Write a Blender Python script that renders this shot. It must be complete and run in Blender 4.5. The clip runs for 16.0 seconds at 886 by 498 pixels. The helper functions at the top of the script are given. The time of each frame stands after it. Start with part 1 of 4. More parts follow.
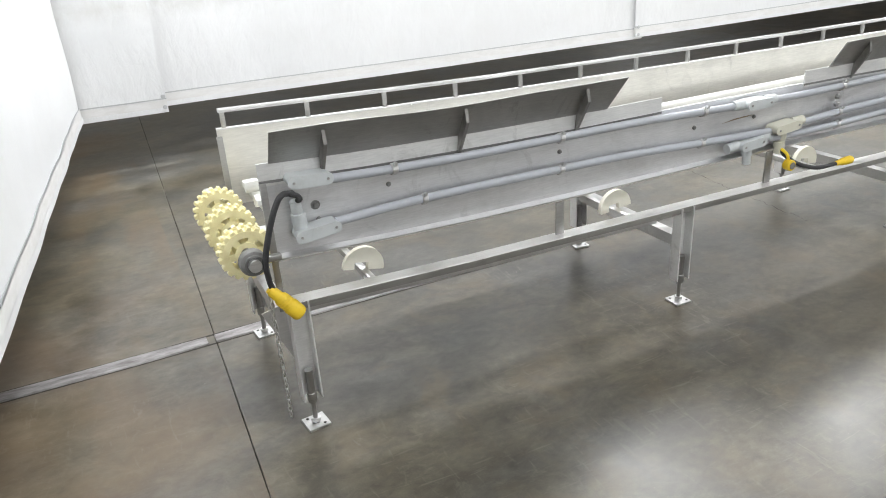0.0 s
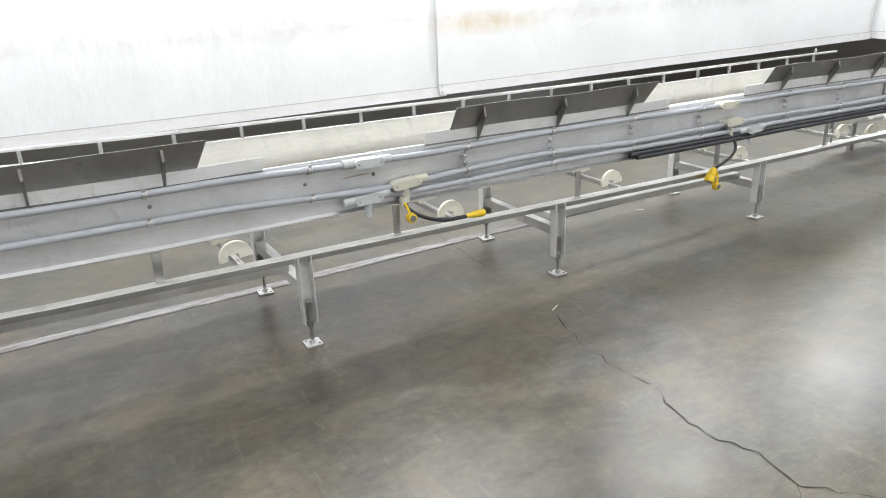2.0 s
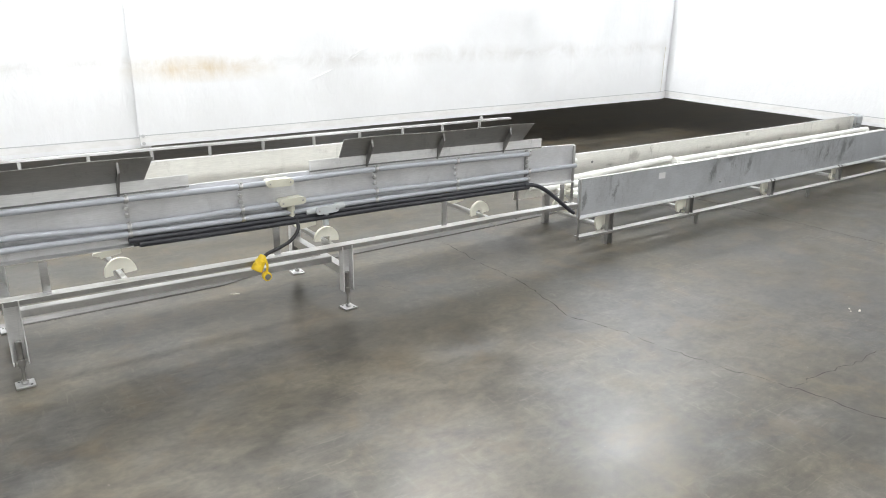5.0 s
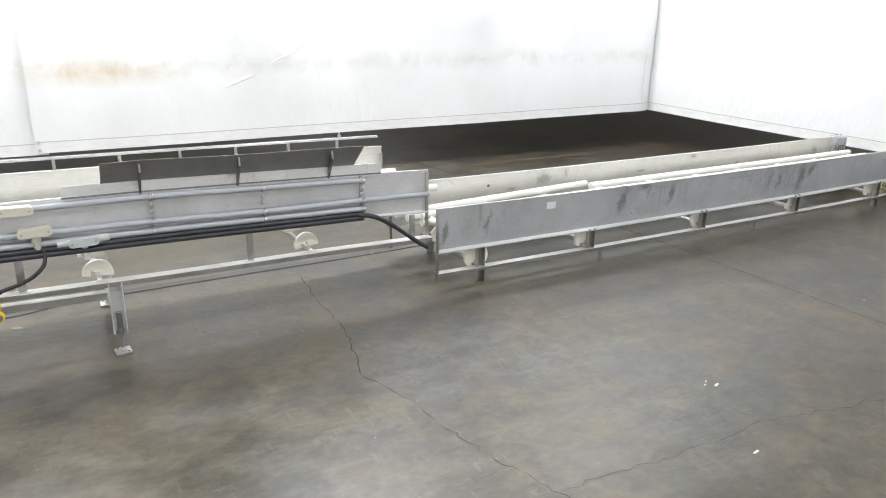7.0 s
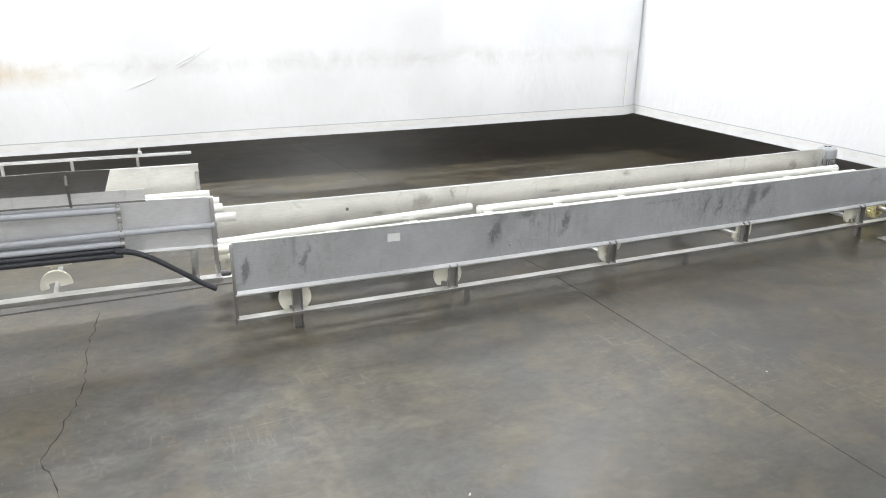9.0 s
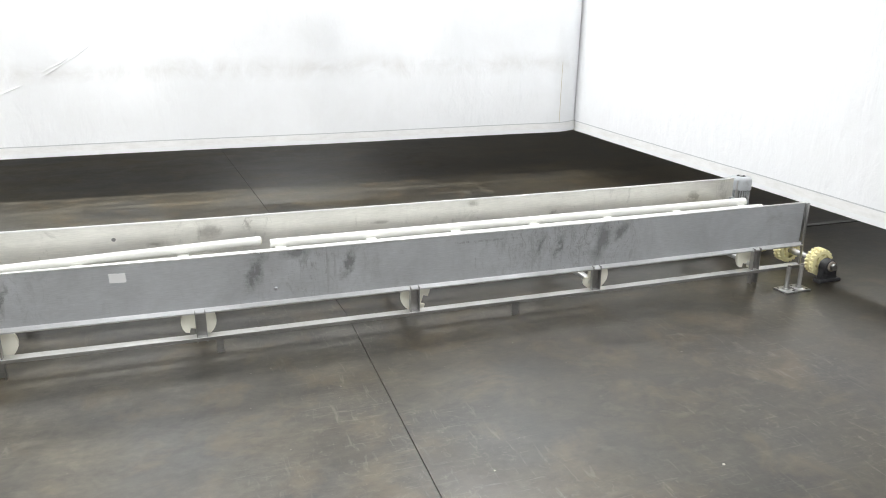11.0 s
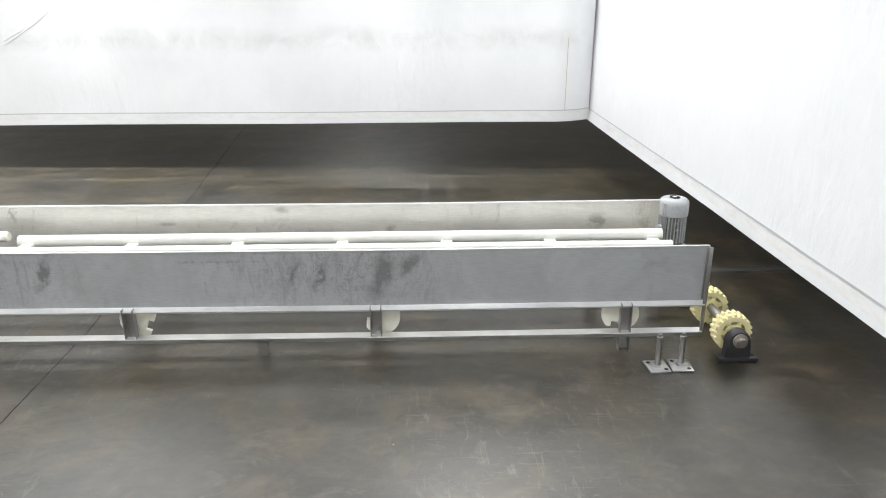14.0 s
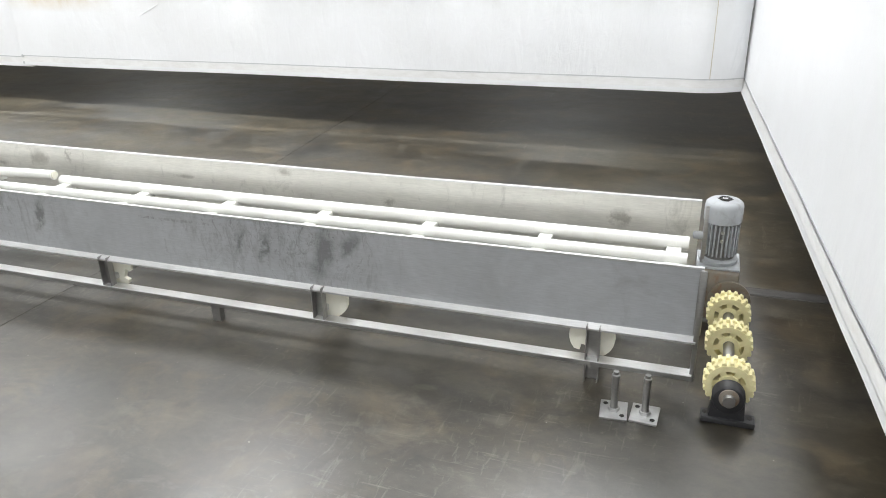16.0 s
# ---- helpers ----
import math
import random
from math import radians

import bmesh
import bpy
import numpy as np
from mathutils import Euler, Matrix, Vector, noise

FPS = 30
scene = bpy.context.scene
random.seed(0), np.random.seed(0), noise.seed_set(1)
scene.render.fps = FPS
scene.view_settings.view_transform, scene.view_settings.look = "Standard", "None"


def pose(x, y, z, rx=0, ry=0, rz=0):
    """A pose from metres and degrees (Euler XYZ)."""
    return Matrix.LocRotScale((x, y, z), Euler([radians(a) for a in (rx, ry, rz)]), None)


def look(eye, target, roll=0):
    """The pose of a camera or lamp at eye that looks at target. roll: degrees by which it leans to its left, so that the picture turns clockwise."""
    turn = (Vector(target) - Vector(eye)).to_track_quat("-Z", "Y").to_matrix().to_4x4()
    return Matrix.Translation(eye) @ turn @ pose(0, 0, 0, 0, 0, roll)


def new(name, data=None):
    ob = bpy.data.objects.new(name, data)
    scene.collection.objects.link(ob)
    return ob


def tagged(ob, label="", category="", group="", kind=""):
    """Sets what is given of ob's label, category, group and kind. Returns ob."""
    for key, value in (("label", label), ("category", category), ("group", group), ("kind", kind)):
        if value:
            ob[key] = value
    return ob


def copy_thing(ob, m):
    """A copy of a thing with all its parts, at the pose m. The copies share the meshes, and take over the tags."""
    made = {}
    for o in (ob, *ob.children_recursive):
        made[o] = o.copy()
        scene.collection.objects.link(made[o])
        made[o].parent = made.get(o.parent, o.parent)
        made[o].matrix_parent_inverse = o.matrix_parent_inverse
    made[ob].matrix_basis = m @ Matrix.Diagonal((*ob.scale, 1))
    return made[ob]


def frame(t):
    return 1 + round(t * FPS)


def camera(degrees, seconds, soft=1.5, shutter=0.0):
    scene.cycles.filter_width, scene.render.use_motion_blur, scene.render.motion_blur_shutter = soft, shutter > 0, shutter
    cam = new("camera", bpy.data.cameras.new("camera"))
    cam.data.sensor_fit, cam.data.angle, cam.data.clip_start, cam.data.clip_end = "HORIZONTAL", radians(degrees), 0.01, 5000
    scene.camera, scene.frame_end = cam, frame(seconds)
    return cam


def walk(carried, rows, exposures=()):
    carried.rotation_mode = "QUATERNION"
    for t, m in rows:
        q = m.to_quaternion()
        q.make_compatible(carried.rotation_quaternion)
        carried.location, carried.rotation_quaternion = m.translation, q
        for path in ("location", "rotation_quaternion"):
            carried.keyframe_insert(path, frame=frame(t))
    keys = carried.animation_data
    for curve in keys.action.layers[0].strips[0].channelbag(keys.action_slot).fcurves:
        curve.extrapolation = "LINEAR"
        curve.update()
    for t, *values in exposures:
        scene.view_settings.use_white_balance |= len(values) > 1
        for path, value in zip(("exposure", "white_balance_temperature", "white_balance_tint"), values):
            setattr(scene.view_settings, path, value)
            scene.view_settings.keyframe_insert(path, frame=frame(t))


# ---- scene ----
cam = camera(62.0, 16.0, 1.0)
PATH = [
    (0, (-0.422, -1.912, 1.431), (0.355, -0.26, 0.614), -3.7),
    (0.5, (-0.182, -2.144, 1.437), (0.6, -0.47, 0.671), -3.3),
    (1, (0.033, -2.418, 1.442), (0.822, -0.738, 0.697), -3.0),
    (1.5, (0.308, -2.575, 1.447), (1.158, -0.928, 0.694), -2.5),
    (2, (0.602, -2.703, 1.458), (1.526, -1.076, 0.753), -2.4),
    (2.5, (0.88, -2.88, 1.471), (1.832, -1.261, 0.784), -0.8),
    (3, (1.202, -2.941, 1.466), (2.148, -1.317, 0.781), -1.0),
    (3.5, (1.571, -2.989, 1.494), (2.616, -1.405, 0.861), -0.7),
    (4, (1.912, -3.134, 1.486), (2.953, -1.539, 0.874), 0.5),
    (4.5, (2.274, -3.193, 1.481), (3.296, -1.591, 0.857), 0.6),
    (5, (2.673, -3.226, 1.496), (3.753, -1.661, 0.876), 0.3),
    (7.3, (4.266, -3.437, 1.538), (5.154, -1.757, 0.913), 0.9),
    (7.5, (4.416, -3.443, 1.538), (5.271, -1.747, 0.911), 0.7),
    (8, (4.81, -3.36, 1.54), (5.657, -1.656, 0.924), -1.4),
    (8.5, (5.213, -3.372, 1.535), (6.018, -1.644, 0.929), 0.6),
    (9, (5.595, -3.31, 1.529), (6.349, -1.569, 0.894), 0.1),
    (9.5, (6.012, -3.252, 1.539), (6.807, -1.515, 0.946), -0.7),
    (9.7, (6.179, -3.258, 1.525), (6.976, -1.522, 0.932), -0.7),
    (11.8, (7.786, -3.215, 1.518), (8.234, -1.389, 0.837), 0.6),
    (12, (7.943, -3.161, 1.499), (8.375, -1.339, 0.796), 0.5),
    (12.5, (8.328, -3.025, 1.511), (8.727, -1.187, 0.83), -0.3),
    (13, (8.709, -2.991, 1.503), (8.981, -1.129, 0.825), 0.1),
    (13.5, (9.036, -2.905, 1.488), (9.215, -1.042, 0.784), -0.2),
    (14, (9.351, -2.745, 1.486), (9.392, -0.868, 0.796), -0.2),
    (14.5, (9.693, -2.633, 1.455), (9.542, -0.767, 0.753), -0.9),
    (15, (10.011, -2.505, 1.444), (9.77, -0.669, 0.688), -1.2),
    (15.5, (10.235, -2.293, 1.439), (9.922, -0.484, 0.645), -0.9),
    (16, (10.447, -2.173, 1.43), (9.818, -0.443, 0.647), -1.5),
]
walk(cam, [(t, look(eye, target, roll)) for t, eye, target, roll in PATH])

# ---- world and lights ----
world = bpy.data.worlds.new("world")
scene.world = world
world.use_nodes = True
world.node_tree.nodes["Background"].inputs[0].default_value = (0.9, 0.95, 1.0, 1)
world.node_tree.nodes["Background"].inputs[1].default_value = 0.02

CEIL = 4.3
LAMP_X = (0.6, 3.6, 6.6, 9.6)
LAMP_Y = {-3.6: 50.0, -1.2: 23.0, 2.35: 124.0}
# unseen lamps added outside the curtains to brighten the floor beneath their hems
HALL_FILL = ((1.5, 8.0), (8.6, 8.5), (15.0, 3.0), (-5.0, 4.0))


def lamp_at(x, y, watts):
    lamp = bpy.data.lights.new("ceiling_lamp", "AREA")
    lamp.shape, lamp.size, lamp.size_y, lamp.energy = "RECTANGLE", 1.2, 0.8, watts
    lamp.color = (0.985, 0.995, 1.0)
    new("ceiling_lamp", lamp).matrix_world = pose(x, y, CEIL - 0.135)


for lx in LAMP_X:
    for ly, watts in LAMP_Y.items():
        lamp_at(lx, ly, watts * (0.88 if lx > 9 and ly > 0 else 1.0))
for lx, ly in HALL_FILL:
    lamp_at(lx, ly, 120.0)


# ---- materials ----
def material(name, build, base=(0.5, 0.5, 0.5), rough=0.5, metal=0.0):
    m = bpy.data.materials.new(name)
    m.use_nodes = True
    t = m.node_tree
    b = t.nodes["Principled BSDF"]
    b.inputs["Base Color"].default_value = (*base, 1)
    b.inputs["Roughness"].default_value = rough
    b.inputs["Metallic"].default_value = metal
    if build:
        build(t, b)
    return m


def coords(t, scale=(1, 1, 1), what="Object", turn=(0, 0, 0)):
    c = t.nodes.new("ShaderNodeTexCoord")
    m = t.nodes.new("ShaderNodeMapping")
    m.inputs["Scale"].default_value = scale
    m.inputs["Rotation"].default_value = turn
    t.links.new(c.outputs[what], m.inputs["Vector"])
    return m.outputs[0]


def world_coords(t, scale=(1, 1, 1)):
    c = t.nodes.new("ShaderNodeNewGeometry")
    m = t.nodes.new("ShaderNodeMapping")
    m.inputs["Scale"].default_value = scale
    t.links.new(c.outputs["Position"], m.inputs["Vector"])
    return m.outputs[0]


def noise_tex(t, vec, scale, detail=4.0, rough=0.55, distort=0.0):
    n = t.nodes.new("ShaderNodeTexNoise")
    n.inputs["Scale"].default_value = scale
    n.inputs["Detail"].default_value = detail
    n.inputs["Roughness"].default_value = rough
    n.inputs["Distortion"].default_value = distort
    t.links.new(vec, n.inputs["Vector"])
    return n.outputs["Fac"]


def ramp(t, fac, stops):
    r = t.nodes.new("ShaderNodeValToRGB")
    e = r.color_ramp.elements
    while len(e) < len(stops):
        e.new(0.5)
    for k, (p, c) in zip(e, stops):
        k.position = p
        k.color = (*c, 1) if isinstance(c, tuple) else (c, c, c, 1)
    t.links.new(fac, r.inputs[0])
    return r.outputs[0]


def mix(t, fac, a, b, blend="MIX"):
    m = t.nodes.new("ShaderNodeMix")
    m.data_type, m.blend_type = "RGBA", blend
    for key, v in ((0, fac), (6, a), (7, b)):
        if hasattr(v, "is_linked"):
            t.links.new(v, m.inputs[key])
        else:
            m.inputs[key].default_value = v if key == 0 else (*v, 1)
    return m.outputs[2]


def maths(t, op, a, b=0.0, c=0.0):
    m = t.nodes.new("ShaderNodeMath")
    m.operation = op
    for k, v in enumerate((a, b, c)):
        if hasattr(v, "is_linked"):
            t.links.new(v, m.inputs[k])
        else:
            m.inputs[k].default_value = v
    return m.outputs[0]


def split(t, vec):
    s = t.nodes.new("ShaderNodeSeparateXYZ")
    t.links.new(vec, s.inputs[0])
    return s.outputs


def bump(t, b, height, strength=0.2, distance=0.01):
    n = t.nodes.new("ShaderNodeBump")
    n.inputs["Strength"].default_value = strength
    n.inputs["Distance"].default_value = distance
    t.links.new(height, n.inputs["Height"])
    t.links.new(n.outputs[0], b.inputs["Normal"])


def near(t, value, centre, width):
    """1 at centre, falling to 0 at width from it."""
    d = maths(t, "ABSOLUTE", maths(t, "SUBTRACT", value, centre))
    return maths(t, "MAXIMUM", maths(t, "SUBTRACT", 1.0, maths(t, "DIVIDE", d, width)), 0.0)


def concrete(t, b):
    v = world_coords(t)
    p = split(t, v)
    big = noise_tex(t, v, 0.55, 3, 0.5, 0.4)
    mid = noise_tex(t, world_coords(t, (0.85, 1.1, 1)), 2.8, 6, 0.58, 0.6)
    small = noise_tex(t, world_coords(t, (0.85, 1.15, 1)), 9.0, 6, 0.64, 0.5)
    streak = noise_tex(t, world_coords(t, (0.28, 1.5, 1)), 1.7, 3, 0.5, 0.4)
    fine = noise_tex(t, world_coords(t, (0.8, 1.2, 1)), 30, 3, 0.6, 0.3)
    grit = noise_tex(t, v, 230, 2, 0.6)
    hue = noise_tex(t, world_coords(t, (0.9, 1.1, 1)), 1.5, 3, 0.5, 0.3)
    warm = ramp(t, big, [(0.3, (0.081, 0.069, 0.047)), (0.7, (0.117, 0.104, 0.076))])
    cool = ramp(t, big, [(0.3, (0.07, 0.067, 0.058)), (0.7, (0.112, 0.109, 0.1))])
    base = mix(t, ramp(t, hue, [(0.36, 0.0), (0.6, 1.0)]), cool, warm)
    base = mix(t, 1.0, base, ramp(t, mid, [(0.3, 0.66), (0.5, 1.0), (0.7, 1.34)]), "MULTIPLY")
    base = mix(t, 1.0, base, ramp(t, small, [(0.3, 0.7), (0.5, 1.0), (0.7, 1.3)]), "MULTIPLY")
    base = mix(t, 0.7, base, ramp(t, streak, [(0.3, 0.7), (0.5, 1.0), (0.7, 1.22)]), "MULTIPLY")
    base = mix(t, 0.6, base, ramp(t, fine, [(0.3, 0.74), (0.7, 1.24)]), "MULTIPLY")
    base = mix(t, 0.3, base, ramp(t, grit, [(0.3, 0.7), (0.7, 1.3)]), "MULTIPLY")
    # slab tone along x, broken up by noise: pale west, darker and browner east
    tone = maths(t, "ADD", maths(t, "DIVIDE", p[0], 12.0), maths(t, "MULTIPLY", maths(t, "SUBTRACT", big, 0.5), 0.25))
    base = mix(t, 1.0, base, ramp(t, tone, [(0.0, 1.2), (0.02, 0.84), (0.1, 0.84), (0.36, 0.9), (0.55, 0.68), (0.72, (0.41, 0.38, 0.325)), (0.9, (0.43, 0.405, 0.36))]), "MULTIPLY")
    # tan stains, scuffs and the remains of old floor tape
    rust = ramp(t, noise_tex(t, v, 3.8, 7, 0.62, 0.5), [(0.52, 0.0), (0.66, 1.0)])
    base = mix(t, maths(t, "MULTIPLY", rust, 0.3), base, (0.15, 0.108, 0.056))
    rub = noise_tex(t, world_coords(t, (1, 1.4, 1)), 7.0, 6, 0.62, 0.8)
    pale = maths(t, "MULTIPLY", ramp(t, rub, [(0.54, 0.0), (0.74, 0.8)]), ramp(t, hue, [(0.4, 0.0), (0.6, 1.0)]))
    for x0, x1, y0, y1, k in ((6.03, 6.16, -1.6, -0.42, 0.9), (9.3, 9.36, 2.2, 3.1, 0.6), (9.5, 9.56, 2.2, 3.1, 0.6), (-4, 15, 2.92, 3.02, 0.7), (-4, 15, 3.3, 3.42, 0.55), (4.36, 4.45, -2.6, -1.2, 0.7)):
        inside = maths(t, "MULTIPLY", near(t, p[0], (x0 + x1) / 2, (x1 - x0) / 2), near(t, p[1], (y0 + y1) / 2, (y1 - y0) / 2))
        inside = maths(t, "MULTIPLY", maths(t, "MINIMUM", maths(t, "MULTIPLY", inside, 4.0), 1.0), ramp(t, small, [(0.35, 0.1), (0.62, 1.0)]))
        pale = maths(t, "MAXIMUM", pale, maths(t, "MULTIPLY", inside, k))
    base = mix(t, maths(t, "MULTIPLY", pale, 0.36), base, (0.22, 0.2, 0.155))
    # brown rust wash on the westernmost pour
    wash = maths(t, "MULTIPLY", maths(t, "LESS_THAN", p[0], -0.2), ramp(t, noise_tex(t, world_coords(t, (0.8, 0.5, 1)), 1.9, 5, 0.6, 0.6), [(0.45, 0.0), (0.62, 1.0)]))
    base = mix(t, maths(t, "MULTIPLY", wash, 0.5), base, (0.15, 0.1, 0.055))
    # soft dark blotches, drag marks in two directions, and pale grit trodden into the slab
    blotch = ramp(t, noise_tex(t, world_coords(t, (0.7, 1.3, 1)), 4.6, 8, 0.66, 0.9), [(0.32, 1.0), (0.46, 0.0)])
    base = mix(t, maths(t, "MULTIPLY", blotch, 0.05), base, (0.03, 0.027, 0.021))
    worn = ramp(t, noise_tex(t, v, 1.1, 3, 0.5), [(0.45, 0.0), (0.6, 1.0)])
    for stretch, scale in (((1.2, 14, 1), 5.0), ((9.0, 1.6, 1), 4.0)):
        drag = ramp(t, noise_tex(t, world_coords(t, stretch), scale, 4, 0.6, 1.2), [(0.6, 0.0), (0.7, 1.0)])
        base = mix(t, maths(t, "MULTIPLY", maths(t, "MULTIPLY", drag, worn), 0.26), base, (0.25, 0.23, 0.19))
    scuff = ramp(t, noise_tex(t, v, 17, 8, 0.72, 1.5), [(0.56, 0.0), (0.7, 1.0)])
    base = mix(t, maths(t, "MULTIPLY", maths(t, "MULTIPLY", scuff, worn), 0.3), base, (0.22, 0.2, 0.155))
    base = mix(t, maths(t, "MULTIPLY", ramp(t, noise_tex(t, v, 46, 2, 0.5), [(0.76, 0.0), (0.8, 1.0)]), 0.5), base, (0.36, 0.34, 0.29))
    t.links.new(base, b.inputs["Base Color"])
    r = maths(t, "ADD", ramp(t, mid, [(0.3, 0.24), (0.7, 0.36)]), maths(t, "MULTIPLY", pale, 0.1))
    # waxed at the west end, dull where traffic crosses, smooth and oily at the east end
    r = maths(t, "MULTIPLY", r, ramp(t, maths(t, "DIVIDE", p[0], 12.0), [(0.38, 1.0), (0.48, 1.35), (0.62, 1.3), (0.74, 1.25), (0.84, 0.8)]))
    r = maths(t, "MULTIPLY", r, ramp(t, noise_tex(t, v, 6.5, 8, 0.68, 0.6), [(0.3, 0.94), (0.7, 1.06)]))
    t.links.new(maths(t, "MAXIMUM", maths(t, "ADD", r, maths(t, "MULTIPLY", small, 0.03)), 0.285), b.inputs["Roughness"])
    t.links.new(ramp(t, maths(t, "DIVIDE", p[0], 12.0), [(0.6, 0.5), (0.86, 0.8)]), b.inputs["Specular IOR Level"])
    h = maths(t, "ADD", maths(t, "MULTIPLY", fine, 0.25), maths(t, "MULTIPLY", small, 1.0))
    bump(t, b, h, 0.15, 0.005)


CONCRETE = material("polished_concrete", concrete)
JOINT = material("joint_filler", None, (0.06, 0.052, 0.043), 0.85)
HOLE = material("dark_bore", None, (0.03, 0.028, 0.026), 0.7)


def crack_dark(t, b):
    t.links.new(ramp(t, noise_tex(t, world_coords(t), 9, 4), [(0.3, (0.02, 0.018, 0.016)), (0.7, (0.07, 0.062, 0.052))]), b.inputs["Base Color"])


CRACK = material("crack_shadow", crack_dark, rough=0.9)


def steel_strip(t, b):
    n = noise_tex(t, world_coords(t, (1.5, 6, 1)), 5, 8, 0.7)
    t.links.new(ramp(t, n, [(0.3, (0.1, 0.09, 0.085)), (0.5, (0.26, 0.25, 0.25)), (0.7, (0.42, 0.4, 0.4))]), b.inputs["Base Color"])
    p = split(t, world_coords(t))
    worn = ramp(t, maths(t, "DIVIDE", maths(t, "ADD", p[0], maths(t, "MULTIPLY", n, 0.8)), 10.0), [(0.3, 0.0), (0.39, 1.0)])
    old = b.inputs["Base Color"].links[0].from_socket
    t.links.new(mix(t, maths(t, "MULTIPLY", worn, 0.85), old, (0.06, 0.057, 0.052)), b.inputs["Base Color"])
    bump(t, b, noise_tex(t, world_coords(t), 60, 5), 0.3, 0.003)


STRIP = material("worn_joint_steel", steel_strip, rough=0.45, metal=0.45)


def tarp(t, b):
    v = world_coords(t)
    p = split(t, v)
    wav = noise_tex(t, v, 1.3, 5, 0.6)
    cloud = noise_tex(t, v, 3.2, 7, 0.7, 0.6)
    # a dusty tide line at about a metre up, with two rusty patches on it
    level = maths(t, "ADD", p[2], maths(t, "MULTIPLY", wav, -0.16))
    tide = maths(t, "MULTIPLY", near(t, level, 0.96, 0.11), ramp(t, cloud, [(0.38, 0.0), (0.68, 1.0)]))
    tide = maths(t, "MULTIPLY", tide, ramp(t, maths(t, "DIVIDE", p[1], 4.0), [(0.7525, 0.0), (0.765, 1.0)]))
    base = mix(t, ramp(t, cloud, [(0.3, 0.0), (0.75, 0.16)]), (0.855, 0.867, 0.882), (0.62, 0.61, 0.58))
    base = mix(t, maths(t, "MULTIPLY", tide, 0.33), base, (0.45, 0.42, 0.37))
    patch = maths(t, "MULTIPLY", near(t, p[0], 4.65, 0.75), near(t, p[2], 0.99, 0.13))
    patch = maths(t, "MULTIPLY", patch, ramp(t, cloud, [(0.3, 0.2), (0.7, 1.0)]))
    base = mix(t, maths(t, "MINIMUM", maths(t, "MULTIPLY", patch, 1.0), 0.7), base, (0.6, 0.45, 0.22))
    t.links.new(base, b.inputs["Base Color"])
    fine = noise_tex(t, world_coords(t, (1, 1, 0.55)), 9, 8, 0.65, 0.5)
    weave = noise_tex(t, v, 260, 2)
    crease = noise_tex(t, world_coords(t, (3.0, 3.0, 0.8)), 2.2, 4, 0.55, 1.4)
    bump(t, b, maths(t, "ADD", maths(t, "ADD", fine, maths(t, "MULTIPLY", crease, 0.7)), maths(t, "MULTIPLY", weave, 0.06)), 0.26, 0.03)


TARP = material("white_vinyl_tarp", tarp, rough=0.38)


def hem_build(t, b):
    n = noise_tex(t, world_coords(t, (2, 2, 6)), 4, 7, 0.7)
    t.links.new(ramp(t, n, [(0.3, (0.76, 0.755, 0.74)), (0.6, (0.86, 0.86, 0.86))]), b.inputs["Base Color"])


HEM = material("hem_vinyl", hem_build, rough=0.4)


SEAM = material("grey_seam_thread", None, (0.55, 0.56, 0.57), 0.6)


def wall_paint(t, b):
    n = noise_tex(t, world_coords(t), 1.4, 7, 0.65)
    t.links.new(ramp(t, n, [(0.3, (0.72, 0.72, 0.71)), (0.7, (0.82, 0.82, 0.81))]), b.inputs["Base Color"])
    bump(t, b, noise_tex(t, world_coords(t), 45, 4), 0.15, 0.003)


PAINT = material("pale_wall_paint", wall_paint, rough=0.6)
DARKWALL = material("dark_hall_wall", wall_paint, rough=0.7)


def steel(dark=0.42, light=0.62, tint=(1.0, 1.0, 1.0), rough=0.36, stain=0.35, stretch=(1.0, 9.0, 9.0)):
    def build(t, b):
        v = world_coords(t)
        brushed = noise_tex(t, world_coords(t, stretch), 24, 5, 0.6)
        cloud = noise_tex(t, v, 3.4, 7, 0.65, 0.7)
        col = lambda k: tuple(k * c for c in tint)
        base = ramp(t, cloud, [(0.3, col(dark)), (0.7, col(light))])
        base = mix(t, 0.35, base, ramp(t, brushed, [(0.3, 0.75), (0.7, 1.15)]), "MULTIPLY")
        dirt = ramp(t, noise_tex(t, world_coords(t, (1.6, 1.6, 0.8)), 5.2, 10, 0.72, 1.0), [(0.57, 0.0), (0.7, 1.0)])
        dirt = maths(t, "MULTIPLY", dirt, stain)
        base = mix(t, dirt, base, (0.11, 0.1, 0.085))
        t.links.new(base, b.inputs["Base Color"])
        r = maths(t, "ADD", maths(t, "MULTIPLY", cloud, 0.22), rough - 0.1)
        t.links.new(maths(t, "ADD", r, maths(t, "MULTIPLY", dirt, 0.25)), b.inputs["Roughness"])
        bump(t, b, maths(t, "ADD", maths(t, "MULTIPLY", cloud, 1.2), maths(t, "MULTIPLY", brushed, 0.12)), 0.16, 0.006)
    return build


PANEL = material("brushed_stainless_panel", steel(0.66, 0.82, (0.99, 0.995, 1.015), 0.44, 0.22), metal=0.75)
INNER = material("inner_face_stainless", steel(0.7, 0.84, (1.0, 0.985, 0.93), 0.42, 0.2), metal=0.75)


